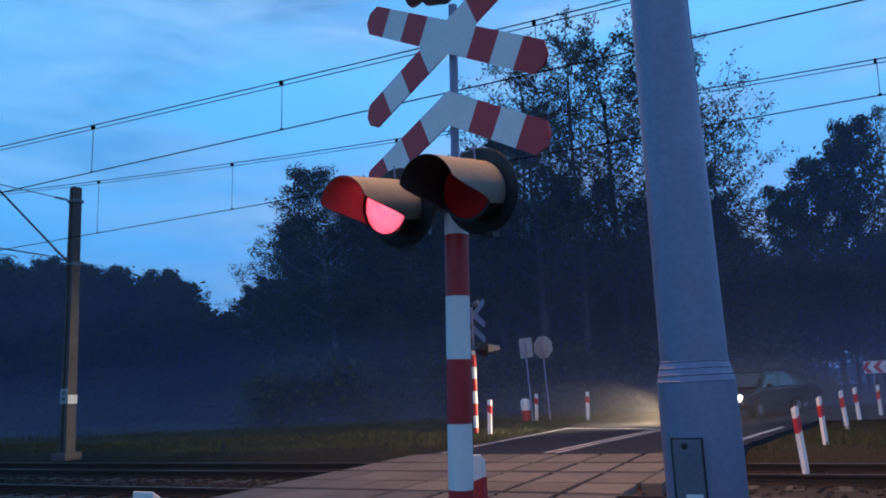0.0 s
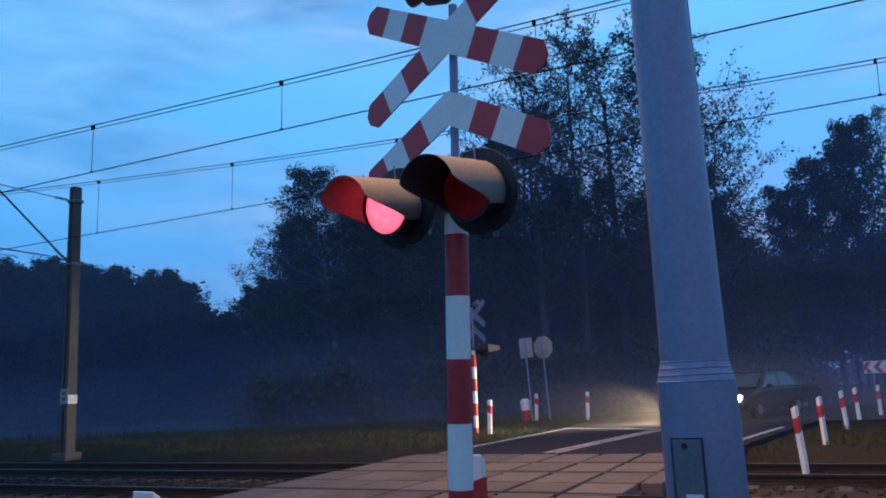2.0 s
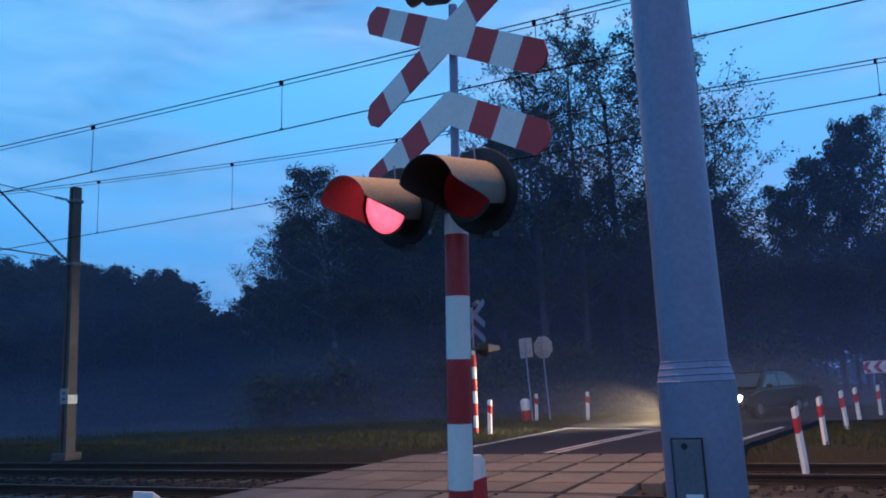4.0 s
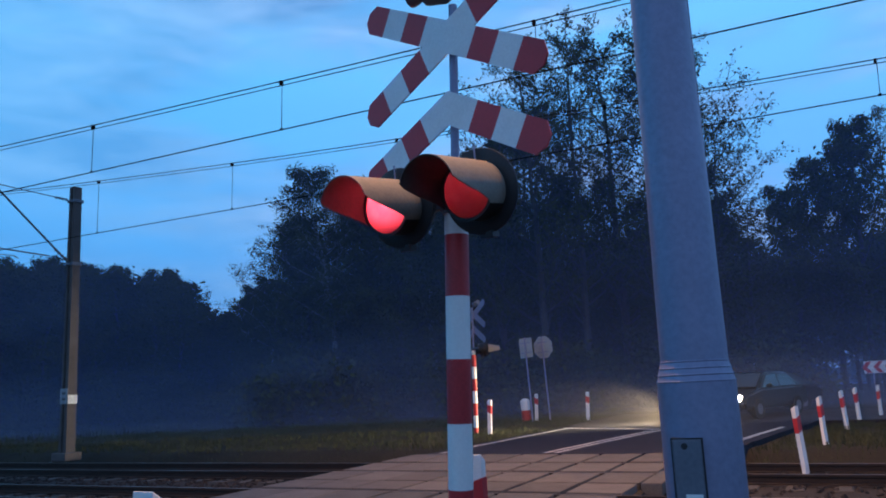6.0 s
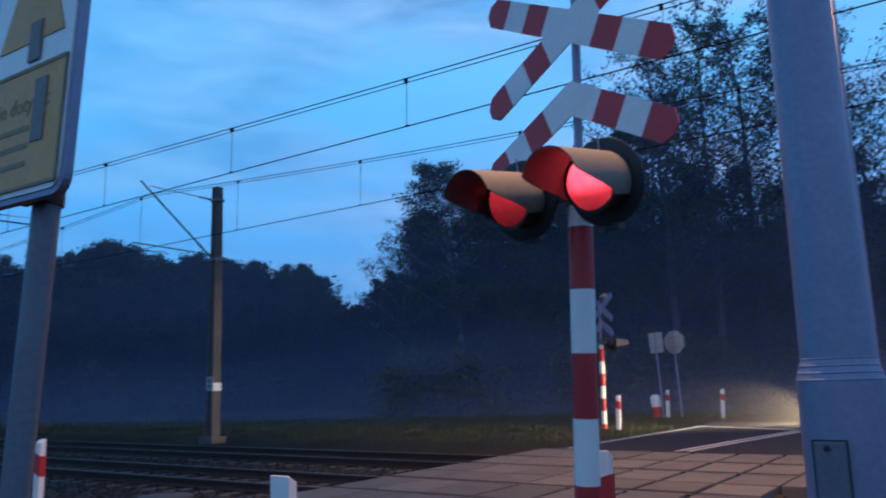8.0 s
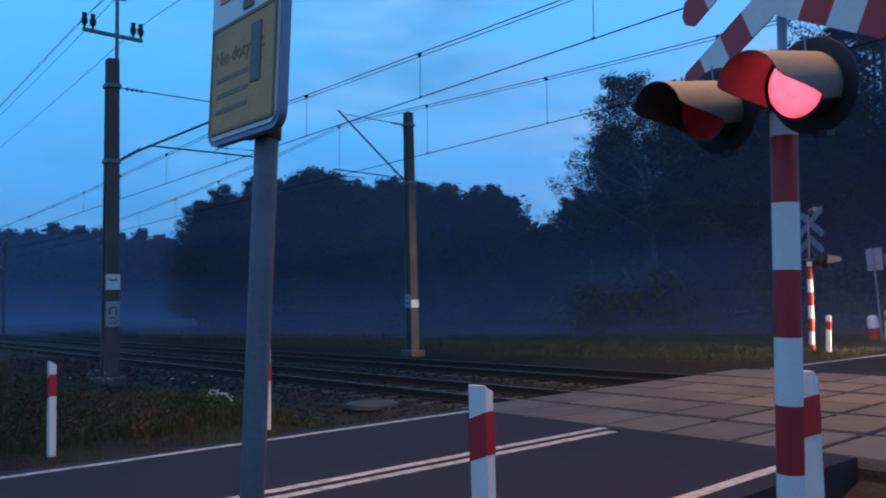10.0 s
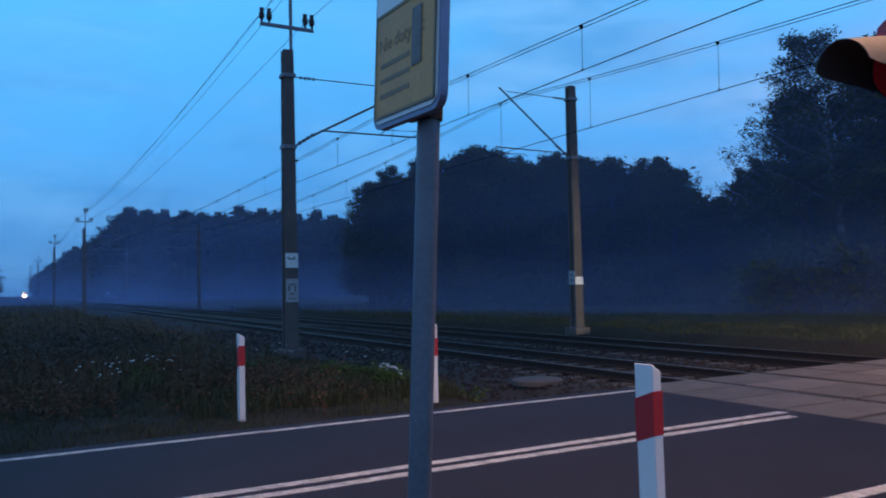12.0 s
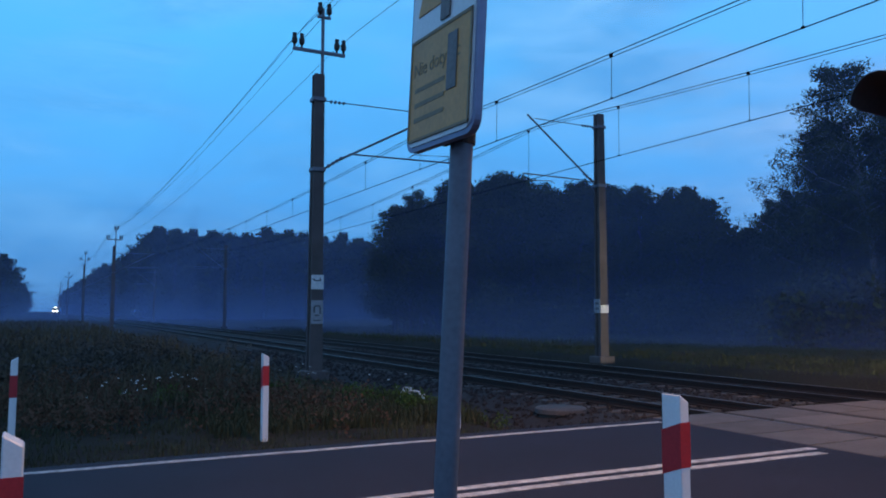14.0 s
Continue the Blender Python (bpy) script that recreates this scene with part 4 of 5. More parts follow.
belt(40, 3.5, 47, 56, 8.5, 11, 20, (3, 6, 3, 6))
belt(24, 6, 48, 54, 13.0, 15.0, 9, (1, 0))
belt(41.0, 44.0, 60, 66, 7.5, 8.0, 4, (3, 6))
belt(44.0, 57, 57, 66, 10.6, 11.4, 22, (6, 4, 6, 3))
belt(57, 66.8, 58, 68, 12.2, 9.8, 18, (4, 6, 3, 6))
belt(44, 65.5, 68, 80, 11.5, 10.5, 16, (3, FAR))
belt(40, 6, 58, 68, 9.5, 11.0, 34, (FAR,))
belt(66, 42, 70, 80, 9.5, 9.5, 26, (FAR,))
belt(-9, 4.5, 58, 66, 11.0, 9.5, 13, (8,))
belt(-14, 42, 95, 112, 11, 11, 46, (FAR,))
belt(-14, 42, 90, 94, 5, 5, 30, (FAR,))
# far wood along the line
belt(67, 83, 165, 185, 17.4, 18.4, 60, (FAR,))
belt(67, 83.4, 190, 215, 19.4, 20.4, 40, (FAR,))
belt(67, 83, 160, 170, 6, 6, 40, (FAR,))
for i in range(60):
    x = -235 - i * 12
    plant(FAR, 90 - math.degrees(math.atan2(24 + rng.uniform(0, 6), -x)), -x, 21 * rng.uniform(0.9, 1.05))
    if i % 2:
        plant(FAR, 90 + math.degrees(math.atan2(9 + rng.uniform(0, 5), -x)), -x, 20 * rng.uniform(0.9, 1.05))
for i in range(52):
    b = 59 - 57 * (i + rng.uniform(0, 1)) / 52
    plant(i % 2, b, rng.uniform(41, 46) if b < 40 else rng.uniform(54, 58), rng.uniform(2.2, 4.2), BUSHES, (3.5, 2.4))
for o in [c for t in TREES + BUSHES for c in (*t.children_recursive, t)]:
    bpy.data.objects.remove(o)


# ---------------------------------------------------------------- grass and weeds
def grass(name, n, x0, x1, y0, y1, hmin, hmax, wid, material, label, seed, keep=None, clump=0.6):
    g = np.random.default_rng(seed)
    vs, fs, i = [], [], 0
    while i < n:
        x, y = g.uniform(x0, x1), g.uniform(y0, y1)
        if keep and not keep(x, y):
            n -= 1
            continue
        c = 0.5 + 0.5 * noise.noise(Vector((x * clump, y * clump, 11))) + 0.35 * noise.noise(Vector((x * 2.3, y * 2.3, 5)))
        if g.uniform() > c * 1.6:
            n -= 1
            continue
        h = hmin + (hmax - hmin) * max(0.05, c) * g.uniform(0.4, 1.1)
        a, lean = g.uniform(0, 6.283), g.uniform(0.1, 0.7) * h
        dx, dy = math.cos(a), math.sin(a)
        px, py, w = -dy * wid, dx * wid, 1.0
        z = bed_z(x, y) - 0.02
        vs += [(x - px, y - py, z), (x + px, y + py, z), (x + dx * lean * 0.35 + px * 0.7, y + dy * lean * 0.35 + py * 0.7, z + h * 0.6), (x + dx * lean * 0.35 - px * 0.7, y + dy * lean * 0.35 - py * 0.7, z + h * 0.6), (x + dx * lean, y + dy * lean, z + h)]
        b = 5 * i
        fs += [(b, b + 1, b + 2, b + 3), (b + 3, b + 2, b + 4)]
        i += 1
    me = bpy.data.meshes.new(name)
    me.from_pydata(vs, [], fs)
    me.materials.append(material)
    return tagged(new(name, me), label, "grass", kind="stuff")


WEED = mat("dry_weeds", (0.055, 0.050, 0.032), 0.8, var=0.5, scale=0.7, bump=0.0, alt=(0.10, 0.075, 0.035))
grass("verge_grass", 42000, -17, -8.65, -5, 6.6, 0.03, 0.19, 0.006, GRASS, "short damp verge grass along the road", 31, clump=1.1)
grass("verge_grass", 16000, -30, -12, -8, 5.4, 0.15, 0.75, 0.010, WEED, "tall dry weeds on the bank beside the tracks", 32, keep=lambda x, y: y < 4.9 and x < -12.5 + 0.5 * y)
grass("verge_grass", 9000, -14, -10, 2.0, 6.2, 0.10, 0.38, 0.009, GRASS, "fresh green tufts at the edge of the ballast", 36, clump=1.2)
grass("verge_grass", 42000, -30, -8.4, 17.2, 38, 0.05, 0.24, 0.009, GRASS, "rough grass between the tracks and the wood", 33, keep=lambda x, y: x < -8.4 + 0.06 * max(0, y - 18))
grass("verge_grass", 26000, -2.2, 12, 16.4, 25.3, 0.05, 0.30, 0.009, GRASS, "short grass on the bank beyond the tracks", 34, keep=lambda x, y: x > -2.1 + 0.21 * max(0, y - 15.5))
grass("verge_grass", 9000, -3.0, 0.6, 1.8, 7.3, 0.04, 0.16, 0.005, GRASS, "short grass at the foot of the signal", 35)
grass("verge_grass", 16000, -75, -30, 17.6, 45, 0.12, 0.45, 0.022, GRASS, "rough meadow in front of the wood", 37)
def herbs(name, spots, n, r, h, size, material, label, seed):
    """Low leafy weeds: tufts of small bent leaves on many short stalks, scattered round the given places."""
    g = np.random.default_rng(seed)
    tips = []
    for cx, cy, k in spots:
        for _ in range(k):
            x, y = cx + g.normal(0, r), cy + g.normal(0, r * 0.8)
            z, top = bed_z(x, y), h * g.uniform(0.25, 1.0)
            for q in (0.25, 0.6, 1.0):
                tips.append((x + g.normal(0, 0.03), y + g.normal(0, 0.03), z + top * q))
    v, f = leaf_cloud(g, tips, n, 0.06, size)
    me = bpy.data.meshes.new(name)
    me.from_pydata(v.tolist(), [], f.tolist())
    me.materials.append(material)
    return tagged(new(name, me), label, "weeds", kind="stuff")


RUST_WEED = mat("rusty_weed_leaves", (0.065, 0.034, 0.024), 0.85, var=0.4, scale=0.8, bump=0.0, alt=(0.15, 0.085, 0.050), spec=0.2)
GREEN_WEED = mat("green_weed_leaves", (0.045, 0.080, 0.016), 0.8, var=0.4, scale=0.8, bump=0.0, alt=(0.115, 0.150, 0.032), spec=0.2)
DARK_WEED = mat("dark_weed_leaves", (0.040, 0.040, 0.038), 0.9, var=0.4, scale=0.5, bump=0.0, alt=(0.095, 0.085, 0.070), spec=0.2)
herbs("green_weeds", ((-14.6, 2.2, 40), (-13.2, 5.1, 60), (-12.2, 5.9, 70), (-11.0, 6.2, 40), (-14.4, 4.2, 30)), 9, 0.42, 0.28, 0.028, GREEN_WEED, "fresh green leafy weeds on the verge", 51)
herbs("rusty_weeds", ((-15.2, 1.2, 90), (-16.2, 3.0, 120), (-13.2, 2.8, 90), (-12.0, 0.6, 90), (-14.0, -0.8, 90), (-13.2, 3.9, 70), (-17.5, 0.5, 90), (-11.4, 3.6, 60)), 8, 0.75, 0.42, 0.030, RUST_WEED, "withered reddish weeds on the verge", 52)
herbs("dark_weeds", ((-20, 1, 130), (-22, -3, 130), (-26, 2, 130), (-18, -2.5, 130), (-30, -2, 130), (-24, 3.6, 100), (-34, 3, 130), (-40, -2, 130)), 8, 1.7, 0.62, 0.055, DARK_WEED, "tall dark weeds on the bank beside the tracks", 53)
grass("verge_grass", 16000, -110, -30, -45, 5.0, 0.3, 1.0, 0.035, WEED, "dark rough weeds of the misty field beside the line", 38, clump=0.3)
# white flower heads among the weeds
PETAL = mat("white_petals", (0.70, 0.70, 0.66), 0.7, var=0.1, bump=0.0)
g = np.random.default_rng(41)
bm = B()
for cx, cy, n in ((-14.2, 1.6, 14), (-14.6, 2.4, 12), (-16.5, 5.0, 8), (-13.6, 1.1, 8), (-12.3, 5.4, 7)):
    for _ in range(n):
        x, y, z = cx + g.normal(0, 0.28), cy + g.normal(0, 0.28), g.uniform(0.10, 0.42)
        r = g.uniform(0.012, 0.028)
        tube(bm, [(x, y, z), (x, y, z + 0.006), (x, y, z + 0.012)], [r * 0.5, r, r * 0.6], 6)
tagged(part("white_flowers", bm, PETAL), "scattered small white flowers among the weeds", "flowers", kind="stuff")

# ---------------------------------------------------------------- manhole, plastic crate scrap
bm = B()
tube(bm, [(0, 0, -0.3), (0, 0, 0.14)], 0.40, 28)
ring_t = thing("manhole", (-11.0, 7.92, -0.36), label="round concrete cable well with a thick pale lid", category="manhole")
part("shaft_ring", bm, SLEEPER, ring_t, smooth=True)
bm = B()
tube(bm, [(0, 0, 0.14), (0, 0, 0.155), (0, 0, 0.225), (0, 0, 0.24)], [0.42, 0.44, 0.44, 0.42], 32)
part("lid", bm, SLAB, ring_t, "thick pale concrete lid", smooth=True)
bm = B()
tube(bm, [(-0.22, 0, 0), (-0.20, 0.02, 0.10), (-0.05, 0.02, 0.13), (0.14, 0.0, 0.12), (0.24, -0.02, 0.03), (0.26, -0.02, 0.0)], 0.018, 8)
tube(bm, [(-0.20, 0.02, 0.10), (-0.17, 0.03, 0.17), (-0.02, 0.03, 0.17), (-0.05, 0.02, 0.13)], 0.015, 8)
o = tagged(part("plastic_scrap", bm, WHITE), "bent white plastic scrap lying in the grass", "litter")
o.matrix_basis = pose(-12.35, 5.75, 0.0, 0, 0, 35)


# ---------------------------------------------------------------- signs and bollards beyond the tracks
BACK = mat("sign_back_grey", (0.34, 0.35, 0.36), 0.5, metal=0.3, var=0.15, scale=5, bump=0.03)


def sign_from_behind(name, at, outline, h, label, lean):
    t = thing(name, at, 165, label, "road sign", tilt=(0, lean))
    bm = B()
    tube(bm, [(0, 0, 0), (0, 0, h + 0.42)], 0.032, 12)
    part("post", bm, GALV, t, smooth=True)
    bm = B()
    prism(bm, [(x, z + h) for x, z in outline], -0.06, -0.04)
    part("plate", bm, BACK, t, "bare grey back of the sign")
    bm = B()
    for z in (h - 0.2, h + 0.2):
        box(bm, -0.25, 0.25, -0.04, -0.02, z - 0.02, z + 0.02)
    part("rail_clamp", bm, GALV, t)
    return t


sign_from_behind("stop_sign", (-10.35, 30.8, -0.1), [(0.48 * math.cos(radians(22.5 + 45 * k)), 0.48 * math.sin(radians(22.5 + 45 * k))) for k in range(8)], 2.95, "octagonal stop sign seen from its grey back", 3)
sign_from_behind("square_sign", (-10.95, 30.4, -0.1), rounded(0.62, 0.80, 0.04), 2.95, "rectangular sign seen from its grey back", 3)
t = thing("bollard", (-11.5, 31.2, -0.1), 0, "short round-topped bollard, white above red", "bollard", tilt=(0, -3))
for nm, z0, z1, mt in (("lower_band", 0.0, 0.42, RED), ("upper_band", 0.42, 0.90, WHITE)):
    bm = B()
    tube(bm, [(0, 0, z0), (0, 0, z1 - (0.1 if mt is WHITE else 0)), (0, 0, z1)], [0.19, 0.19, 0.19 if mt is RED else 0.10], 16)
    part(nm, bm, mt, t, smooth=True)


def chevron_board(at, rz):
    t = thing("chevron_board", at, rz, "red and white chevron board on two posts", "road sign")
    bm = B()
    box(bm, -1.3, 1.3, -0.02, 0.0, 1.2, 1.8)
    part("panel", bm, SIGN_WHITE, t)
    for k in range(5):
        x = -1.15 + 0.5 * k
        bm = B()
        prism(bm, [(x, 1.22), (x + 0.22, 1.22), (x, 1.5), (x + 0.22, 1.78), (x, 1.78), (x - 0.22, 1.5)], -0.026, -0.02)
        part("chevron", bm, SIGN_RED, t)
    for x in (-0.9, 0.9):
        bm = B()
        tube(bm, [(x, 0.03, 0), (x, 0.03, 1.8)], 0.03, 10)
        part("post", bm, GALV, t)


chevron_board((2.8, 44.9, -0.1), -4)
t = thing("small_sign", (-3.5, 44.5, -0.1), 0, "small dark sign over a white marker on a post", "road sign")
for nm, z0, z1, w, mt in (("post", 0.0, 1.5, 0.03, GALV), ("marker", 1.5, 2.0, 0.11, WHITE), ("plate", 2.0, 2.5, 0.16, BLACK)):
    bm = B()
    box(bm, -w, w, -0.02, 0.02, z0, z1)
    part(nm, bm, mt, t)

# ---------------------------------------------------------------- waiting cars
CAR_PAINT = mat("dark_car_paint", (0.012, 0.014, 0.020), 0.3, metal=0.0, var=0.1, bump=0.0, coat=0.3)
CAR_GLASS = mat("car_glass", (0.03, 0.04, 0.05), 0.08, var=0.1, bump=0.0, spec=0.8)
TYRE = mat("tyre_rubber", (0.02, 0.02, 0.02), 0.85, var=0.2, bump=0.1)
HEADLIGHT = glow("headlight_glow", (1.0, 0.90, 0.74), 40.0)


def car(at, rz, label, lit):
    """Hatchback facing -y."""
    t = thing("car", at, rz, label, "car", "waiting cars")
    side = [(-2.05, 0.32), (-2.10, 0.55), (-2.0, 0.74), (-1.15, 0.92), (-0.95, 0.95), (1.85, 0.98), (2.02, 0.88), (2.05, 0.45), (1.95, 0.30)]
    bm = B()
    rz90 = pose(0, 0, 0, 0, 0, 90)
    prism(bm, side, -0.86, 0.86, m=rz90)
    bmesh.ops.bevel(bm, geom=list(bm.edges), offset=0.07, segments=3, affect="EDGES")
    part("body", bm, CAR_PAINT, t, smooth=True)
    bm = B()
    cab = [(-1.10, 0.90), (-0.40, 1.40), (0.10, 1.47), (1.10, 1.44), (1.90, 0.92)]
    prism(bm, cab, -0.78, 0.78, m=rz90)
    for v in bm.verts:
        if v.co.z > 1.2:
            v.co.x *= 0.80
    bmesh.ops.bevel(bm, geom=list(bm.edges), offset=0.05, segments=2, affect="EDGES")
    part("cabin", bm, CAR_PAINT, t, smooth=True)
    for sx in (-1, 1):
        for nm, ol in (("front_side_window", [(-0.78, 0.98), (-0.34, 1.34), (0.28, 1.38), (0.28, 0.98)]), ("rear_side_window", [(0.36, 0.98), (0.36, 1.38), (1.02, 1.35), (1.45, 0.98)])):
            bm = B()
            vs = [bm.verts.new((sx * (0.80 - 0.155 * (z - 0.9) / 0.55), -0.0 + y, z)) for y, z in ol]
            f = bm.faces.new(vs)
            r = bmesh.ops.extrude_face_region(bm, geom=[f])
            bmesh.ops.translate(bm, vec=(sx * -0.03, 0, 0), verts=[v for v in r["geom"] if isinstance(v, bmesh.types.BMVert)])
            part(nm, bm, CAR_GLASS, t, "dark side window")
    bm = B()
    vs = [bm.verts.new(v) for v in ((-0.68, -1.03, 0.98), (0.68, -1.03, 0.98), (0.58, -0.44, 1.40), (-0.58, -0.44, 1.40))]
    f = bm.faces.new(vs)
    r = bmesh.ops.extrude_face_region(bm, geom=[f])
    bmesh.ops.translate(bm, vec=(0, -0.02, 0.025), verts=[v for v in r["geom"] if isinstance(v, bmesh.types.BMVert)])
    part("windscreen", bm, CAR_GLASS, t, "dark windscreen")
    for sx in (-1, 1):
        for yy in (-1.28, 1.28):
            w = new("wheel")
            w.parent = t
            w.location = (sx * 0.78, yy, 0.31)
            bm = B()
            tube(bm, [(-0.10, 0, 0), (-0.09, 0, 0), (0.09, 0, 0), (0.10, 0, 0)], [0.27, 0.31, 0.31, 0.27], 24)
            part("tyre", bm, TYRE, w, smooth=True)
            bm = B()
            tube(bm, [(-0.106, 0, 0), (0.106, 0, 0)], 0.17, 16)
            part("rim", bm, GREY_STEEL, w, smooth=True)
        bm = B()
        tube(bm, [(sx * 0.62, -2.125, 0.64), (sx * 0.62, -1.95, 0.66)], [0.065, 0.10], 16)
        part("headlight", bm, HEADLIGHT if lit else CAR_GLASS, t, "lit dipped headlight" if lit else "")
        bm = B()
        box(bm, sx * 0.98 - 0.09, sx * 0.98 + 0.09, -0.78, -0.68, 0.96, 1.08, 0.02)
        part("mirror", bm, CAR_PAINT, t)
    bm = B()
    box(bm, -0.26, 0.26, -2.115, -2.09, 0.40, 0.50)
    part("number_plate", bm, WHITE, t)
    return t


car((-2.42, 28.6, -0.004), -24, "dark hatchback waiting with its headlights on", True)
car((-2.6, 34.5, -0.1), -70, "dark car in the mist behind the other", False)
for sx in (-0.62, 0.62):
    a = radians(-24)
    px, py = -2.42 + sx * math.cos(a) + 2.2 * math.sin(a), 28.6 + sx * math.sin(a) - 2.2 * math.cos(a)
    lamp("car_headlight", "SPOT", 4200, (1.0, 0.80, 0.50), look((px, py, 0.64), (px - 8.6, py - 4.8, -0.8)), radius=0.06, spot=50)

# ---------------------------------------------------------------- approaching train
TRAIN_GLOW = glow("train_headlight_glow", (1.0, 0.74, 0.42), 90.0)
train = thing("train", (-523, 9.82, 0), 0, "distant train coming on with bright headlights", "train")
bm = B()
box(bm, -24, 0, -1.4, 1.4, 0.4, 3.9, 0.25)
box(bm, -22, -2, -0.76, 0.76, -0.02, 0.45)
part("car_body", bm, GREY_STEEL, train)
bm = B()
box(bm, -0.02, 0.03, -1.1, 1.1, 2.2, 3.2, 0.01)
part("windscreen", bm, CAR_GLASS, train)
for yy, zz, r in ((-0.9, 1.35, 0.30), (0.9, 1.35, 0.30), (0.0, 3.6, 0.2)):
    bm = B()
    tube(bm, [(0.0, yy, zz), (0.1, yy, zz)], r, 14)
    part("headlight", bm, TRAIN_GLOW, train, "bright headlight")


# ---------------------------------------------------------------- ground mist and haze, painted on sheets
# Haze as colour: a tinted see-through sheet that thins out towards its top.
def haze_sheet_material(name, dense, top, seed, tint):
    m = bpy.data.materials.new(name)
    m.use_nodes = True
    nt = m.node_tree
    nt.nodes.clear()
    out = nt.nodes.new("ShaderNodeOutputMaterial")
    tp = nt.nodes.new("ShaderNodeBsdfTransparent")
    df = nt.nodes.new("ShaderNodeBsdfDiffuse")
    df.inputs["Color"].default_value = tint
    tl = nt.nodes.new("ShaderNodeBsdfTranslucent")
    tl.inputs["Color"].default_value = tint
    both = nt.nodes.new("ShaderNodeMixShader")
    both.inputs[0].default_value = 0.5
    nt.links.new(df.outputs[0], both.inputs[1])
    nt.links.new(tl.outputs[0], both.inputs[2])
    mx = nt.nodes.new("ShaderNodeMixShader")
    co = nt.nodes.new("ShaderNodeTexCoord")
    sp = nt.nodes.new("ShaderNodeSeparateXYZ")
    nt.links.new(co.outputs["Object"], sp.inputs[0])
    mp = nt.nodes.new("ShaderNodeMapping")
    mp.inputs["Scale"].default_value = (0.05, 0.05, 0.35)
    mp.inputs["Location"].default_value = (seed, seed * 2, 0)
    nt.links.new(co.outputs["Object"], mp.inputs[0])
    ns = nt.nodes.new("ShaderNodeTexNoise")
    ns.inputs["Scale"].default_value, ns.inputs["Detail"].default_value = 1.0, 4
    nt.links.new(mp.outputs[0], ns.inputs["Vector"])
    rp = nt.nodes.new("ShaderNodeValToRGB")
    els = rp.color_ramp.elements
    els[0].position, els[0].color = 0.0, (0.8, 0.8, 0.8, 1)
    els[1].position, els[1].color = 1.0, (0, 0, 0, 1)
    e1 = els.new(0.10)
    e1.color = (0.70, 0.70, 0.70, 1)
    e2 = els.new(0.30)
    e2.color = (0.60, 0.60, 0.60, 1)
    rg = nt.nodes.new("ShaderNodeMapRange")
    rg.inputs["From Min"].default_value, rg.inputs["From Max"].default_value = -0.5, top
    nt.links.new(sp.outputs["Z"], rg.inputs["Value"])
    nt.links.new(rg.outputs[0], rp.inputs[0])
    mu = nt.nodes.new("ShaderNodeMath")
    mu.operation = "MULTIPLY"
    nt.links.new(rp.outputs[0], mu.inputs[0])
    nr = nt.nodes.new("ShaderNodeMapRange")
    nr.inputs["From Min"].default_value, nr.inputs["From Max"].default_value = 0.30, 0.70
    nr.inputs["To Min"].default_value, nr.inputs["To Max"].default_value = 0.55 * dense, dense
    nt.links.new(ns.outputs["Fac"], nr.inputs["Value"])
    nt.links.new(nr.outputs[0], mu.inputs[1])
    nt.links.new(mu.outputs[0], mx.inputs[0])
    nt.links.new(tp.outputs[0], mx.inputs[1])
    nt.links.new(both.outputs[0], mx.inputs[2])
    nt.links.new(mx.outputs[0], out.inputs[0])
    return m


BLUE_HAZE, WARM_HAZE = (0.40, 0.54, 0.97, 1), (0.72, 0.66, 0.62, 1)


def mist(points, top, dense, seed, label, tint=BLUE_HAZE):
    """A thin upright sheet along a line of places; the haze of mist is put into its colour."""
    bm = B()
    cols = []
    for x, y in points:
        cols.append([bm.verts.new((x, y, z)) for z in (-0.6, top * 0.3, top)])
    for a, b in zip(cols, cols[1:]):
        for k in range(2):
            bm.faces.new((a[k], b[k], b[k + 1], a[k + 1]))
    o = part("mist", bm, haze_sheet_material("mist", dense, top, seed, tint), smooth=True)
    o.visible_shadow = False
    return tagged(o, label, "mist", kind="stuff")


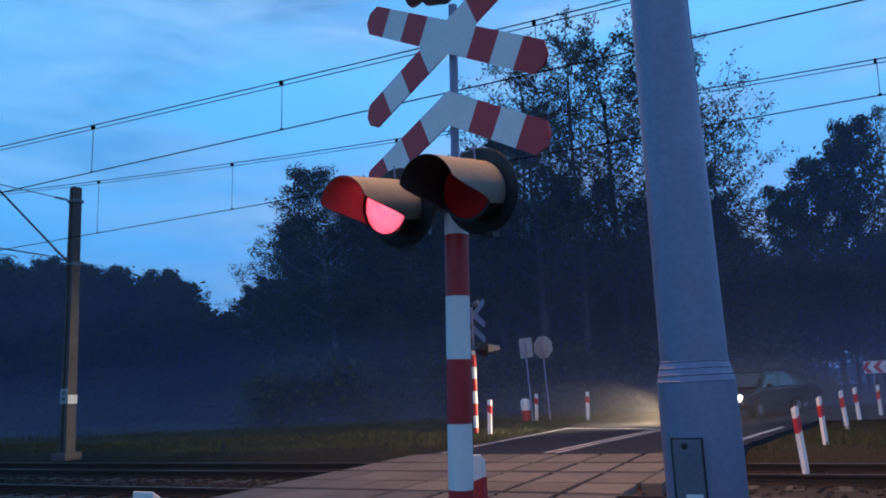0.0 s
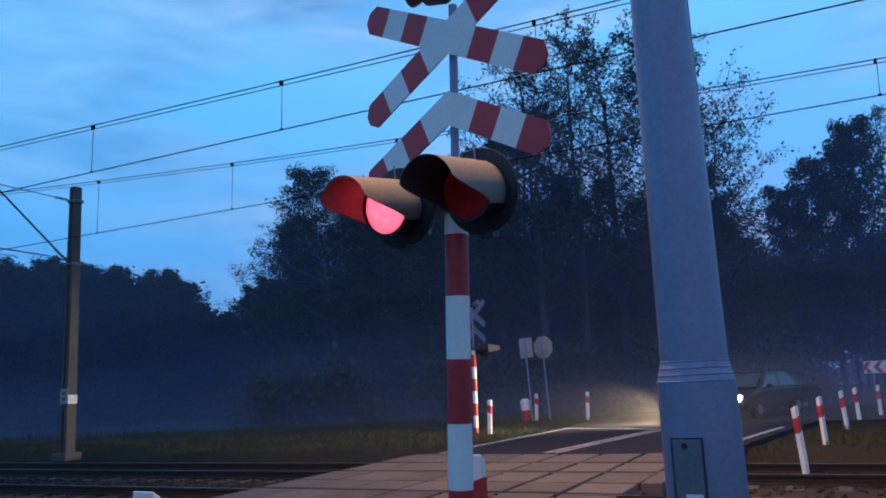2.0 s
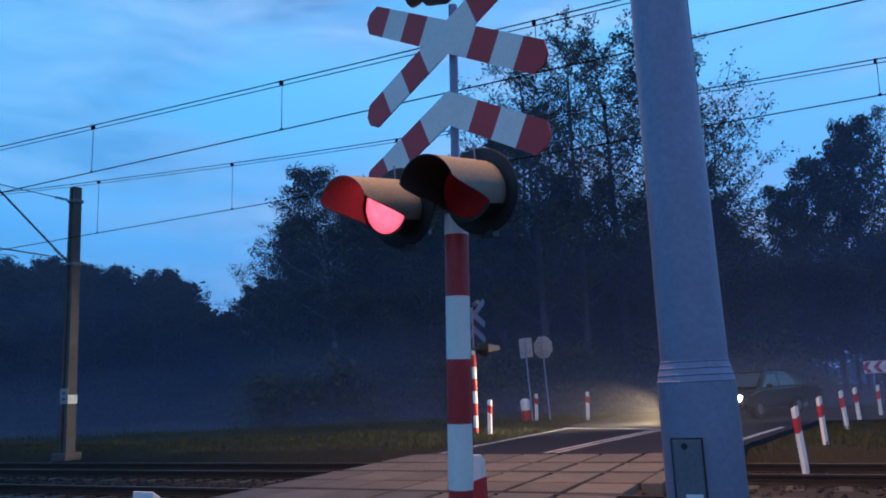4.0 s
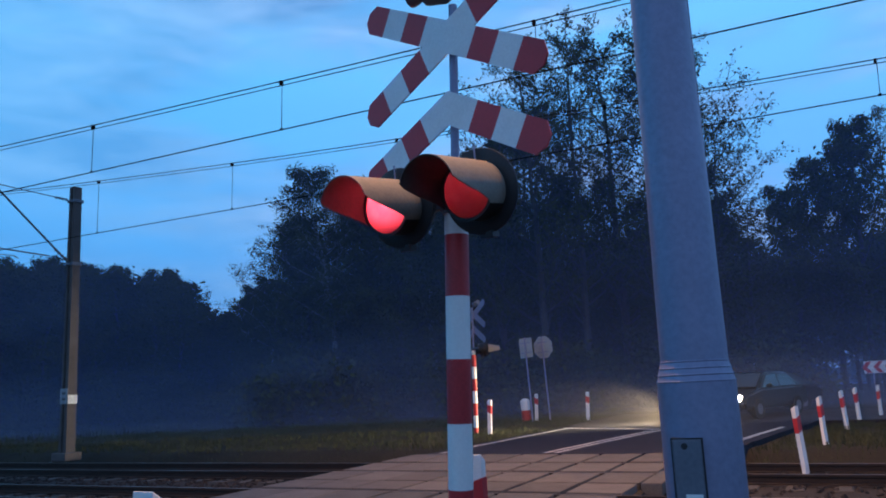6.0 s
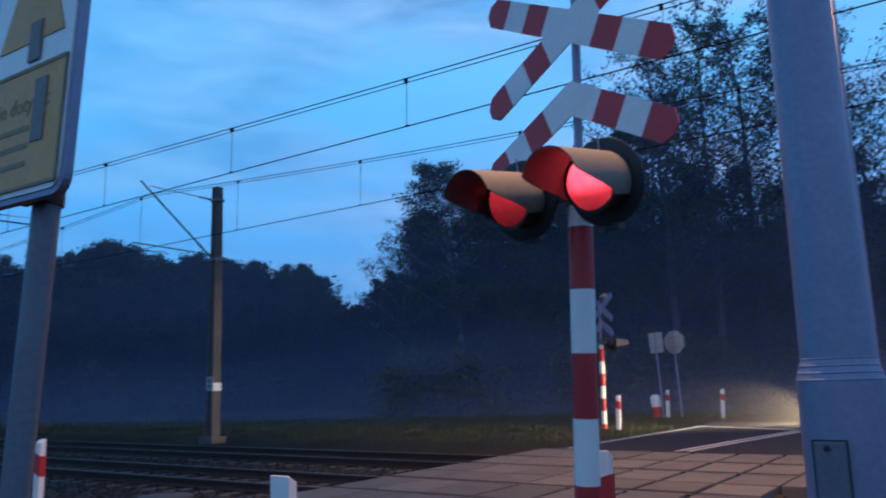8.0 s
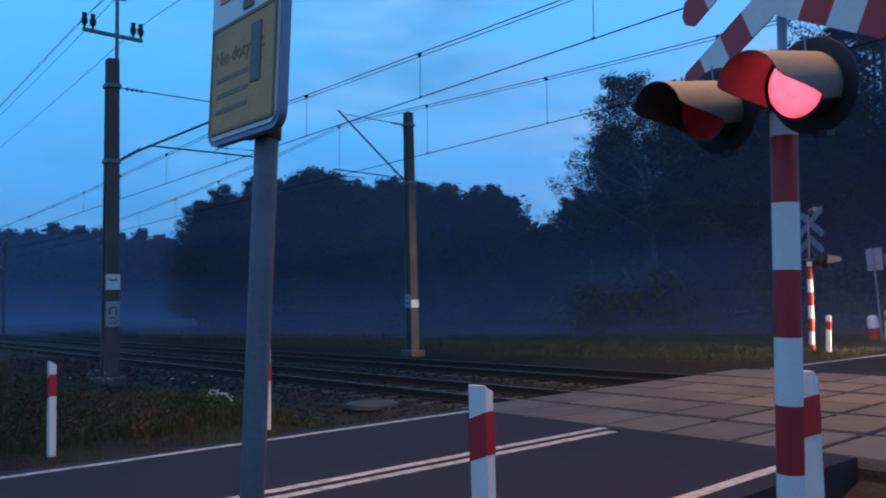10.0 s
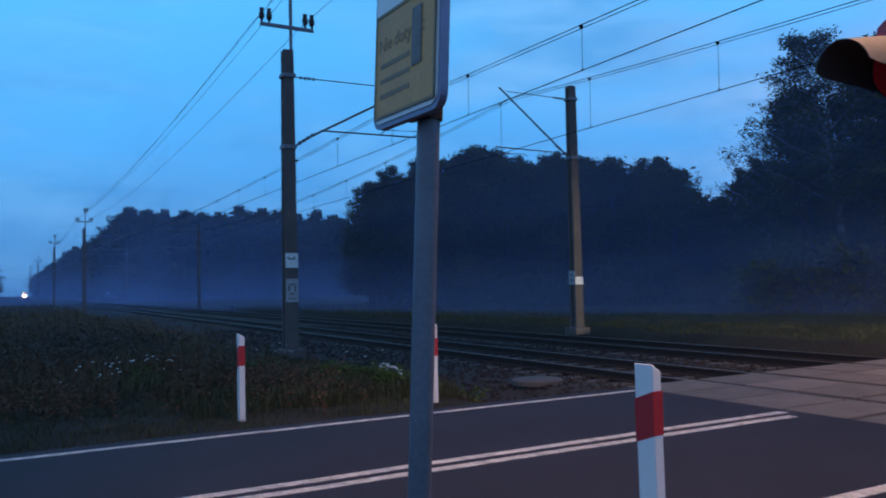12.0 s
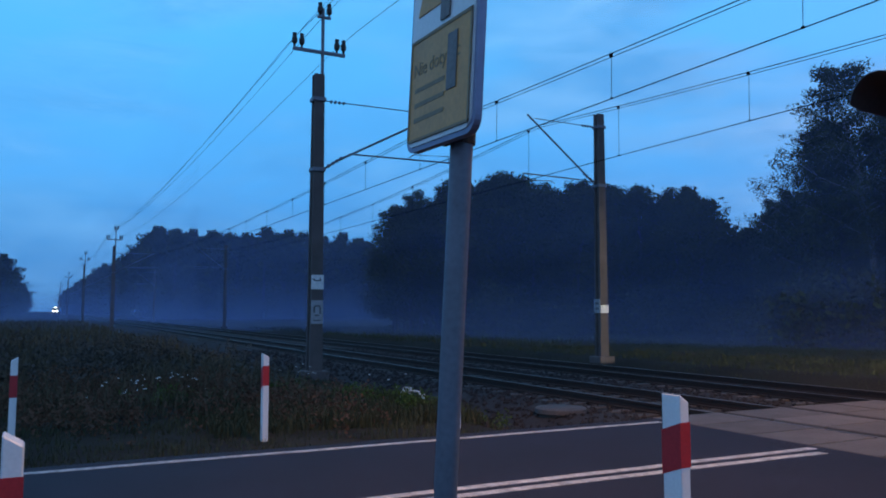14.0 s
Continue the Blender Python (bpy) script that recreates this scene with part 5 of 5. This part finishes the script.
WOOD_EDGE = [(30, 38), (12, 39), (-6, 38.5), (-18, 36), (-27, 30), (-40, 25), (-60, 19), (-90, 15.6), (-160, 15.4), (-300, 15.4), (-700, 15.4)]
# Blue sheets lift the dark of the trees, as haze over distance would.
mist([p for p in WOOD_EDGE if p[0] > -100], 34, 0.24, 1.0, "tinted sheet painting thin evening haze before the wood")
mist([p for p in WOOD_EDGE if p[0] < -50], 34, 0.30, 1.5, "tinted sheet painting blue evening haze before the far wood")
mist([(-14, 80), (8, 82), (40, 78)], 12, 0.55, 2.5, "tinted sheet painting misty haze on the field behind the trees")
mist([(x * 0.93, y * 0.93 + 0.5) for x, y in WOOD_EDGE], 4.5, 0.06, 2.0, "tinted sheet painting low ground haze over the meadow")
mist([(24, 35), (14, 34), (4, 33.5), (-7, 33), (-16, 32.6), (-24, 29.5), (-34, 24), (-60, 18.5)], 4.0, 0.15, 3.0, "tinted sheet painting misty haze behind the waiting cars")
# Warm-tinted sheets added to catch the headlight beams as a hazy glow.
mist([(26, 27.0), (8, 26.2), (-2, 25.6), (-9, 25.4), (-16, 25.0), (-28, 21.5), (-50, 18.3)], 2.0, 0.10, 4.0, "pale sheet added to show headlight glow in low mist", WARM_HAZE)
mist([(22, 27.6), (6, 26.6), (1, 26.0), (-3.5, 25.2)], 2.4, 0.12, 4.5, "pale sheet painting misty haze before the waiting cars", WARM_HAZE)
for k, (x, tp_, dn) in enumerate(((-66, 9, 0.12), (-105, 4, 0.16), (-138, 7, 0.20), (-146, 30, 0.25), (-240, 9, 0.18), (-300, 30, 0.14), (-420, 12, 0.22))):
    mist([(x + 6, -160), (x, -30), (x - 3, 20), (x + 8, 160)], tp_, dn, 5.0 + k, "tinted sheet painting ground haze over the railway line")


# ---------------------------------------------------------------- what moves
def motions():
    """The lamps flash in turn: each bulb's cup tips its lit face to the lens and away again, once in 0.96 s."""
    for heads, lag in ((near_heads, 0.05), (far_heads, 0.4)):
        for side, (head, bulb) in enumerate(heads):
            rows, t = [], 0.0
            while t < 14.001:
                c = math.cos(((t - lag) / 0.96 + 0.5 * side) * 2 * math.pi)
                rows.append((t, pose(0, 0.03, 0, -90 + 90 * math.tanh(1.6 * c) / math.tanh(1.6), 0, 0)))
                t += 0.1
            walk(bulb, rows)
    walk(train, [(t, pose(-880 + 25.5 * t, 9.82, 0)) for t in (0.0, 3.5, 7.0, 10.5, 14.0)])


motions()
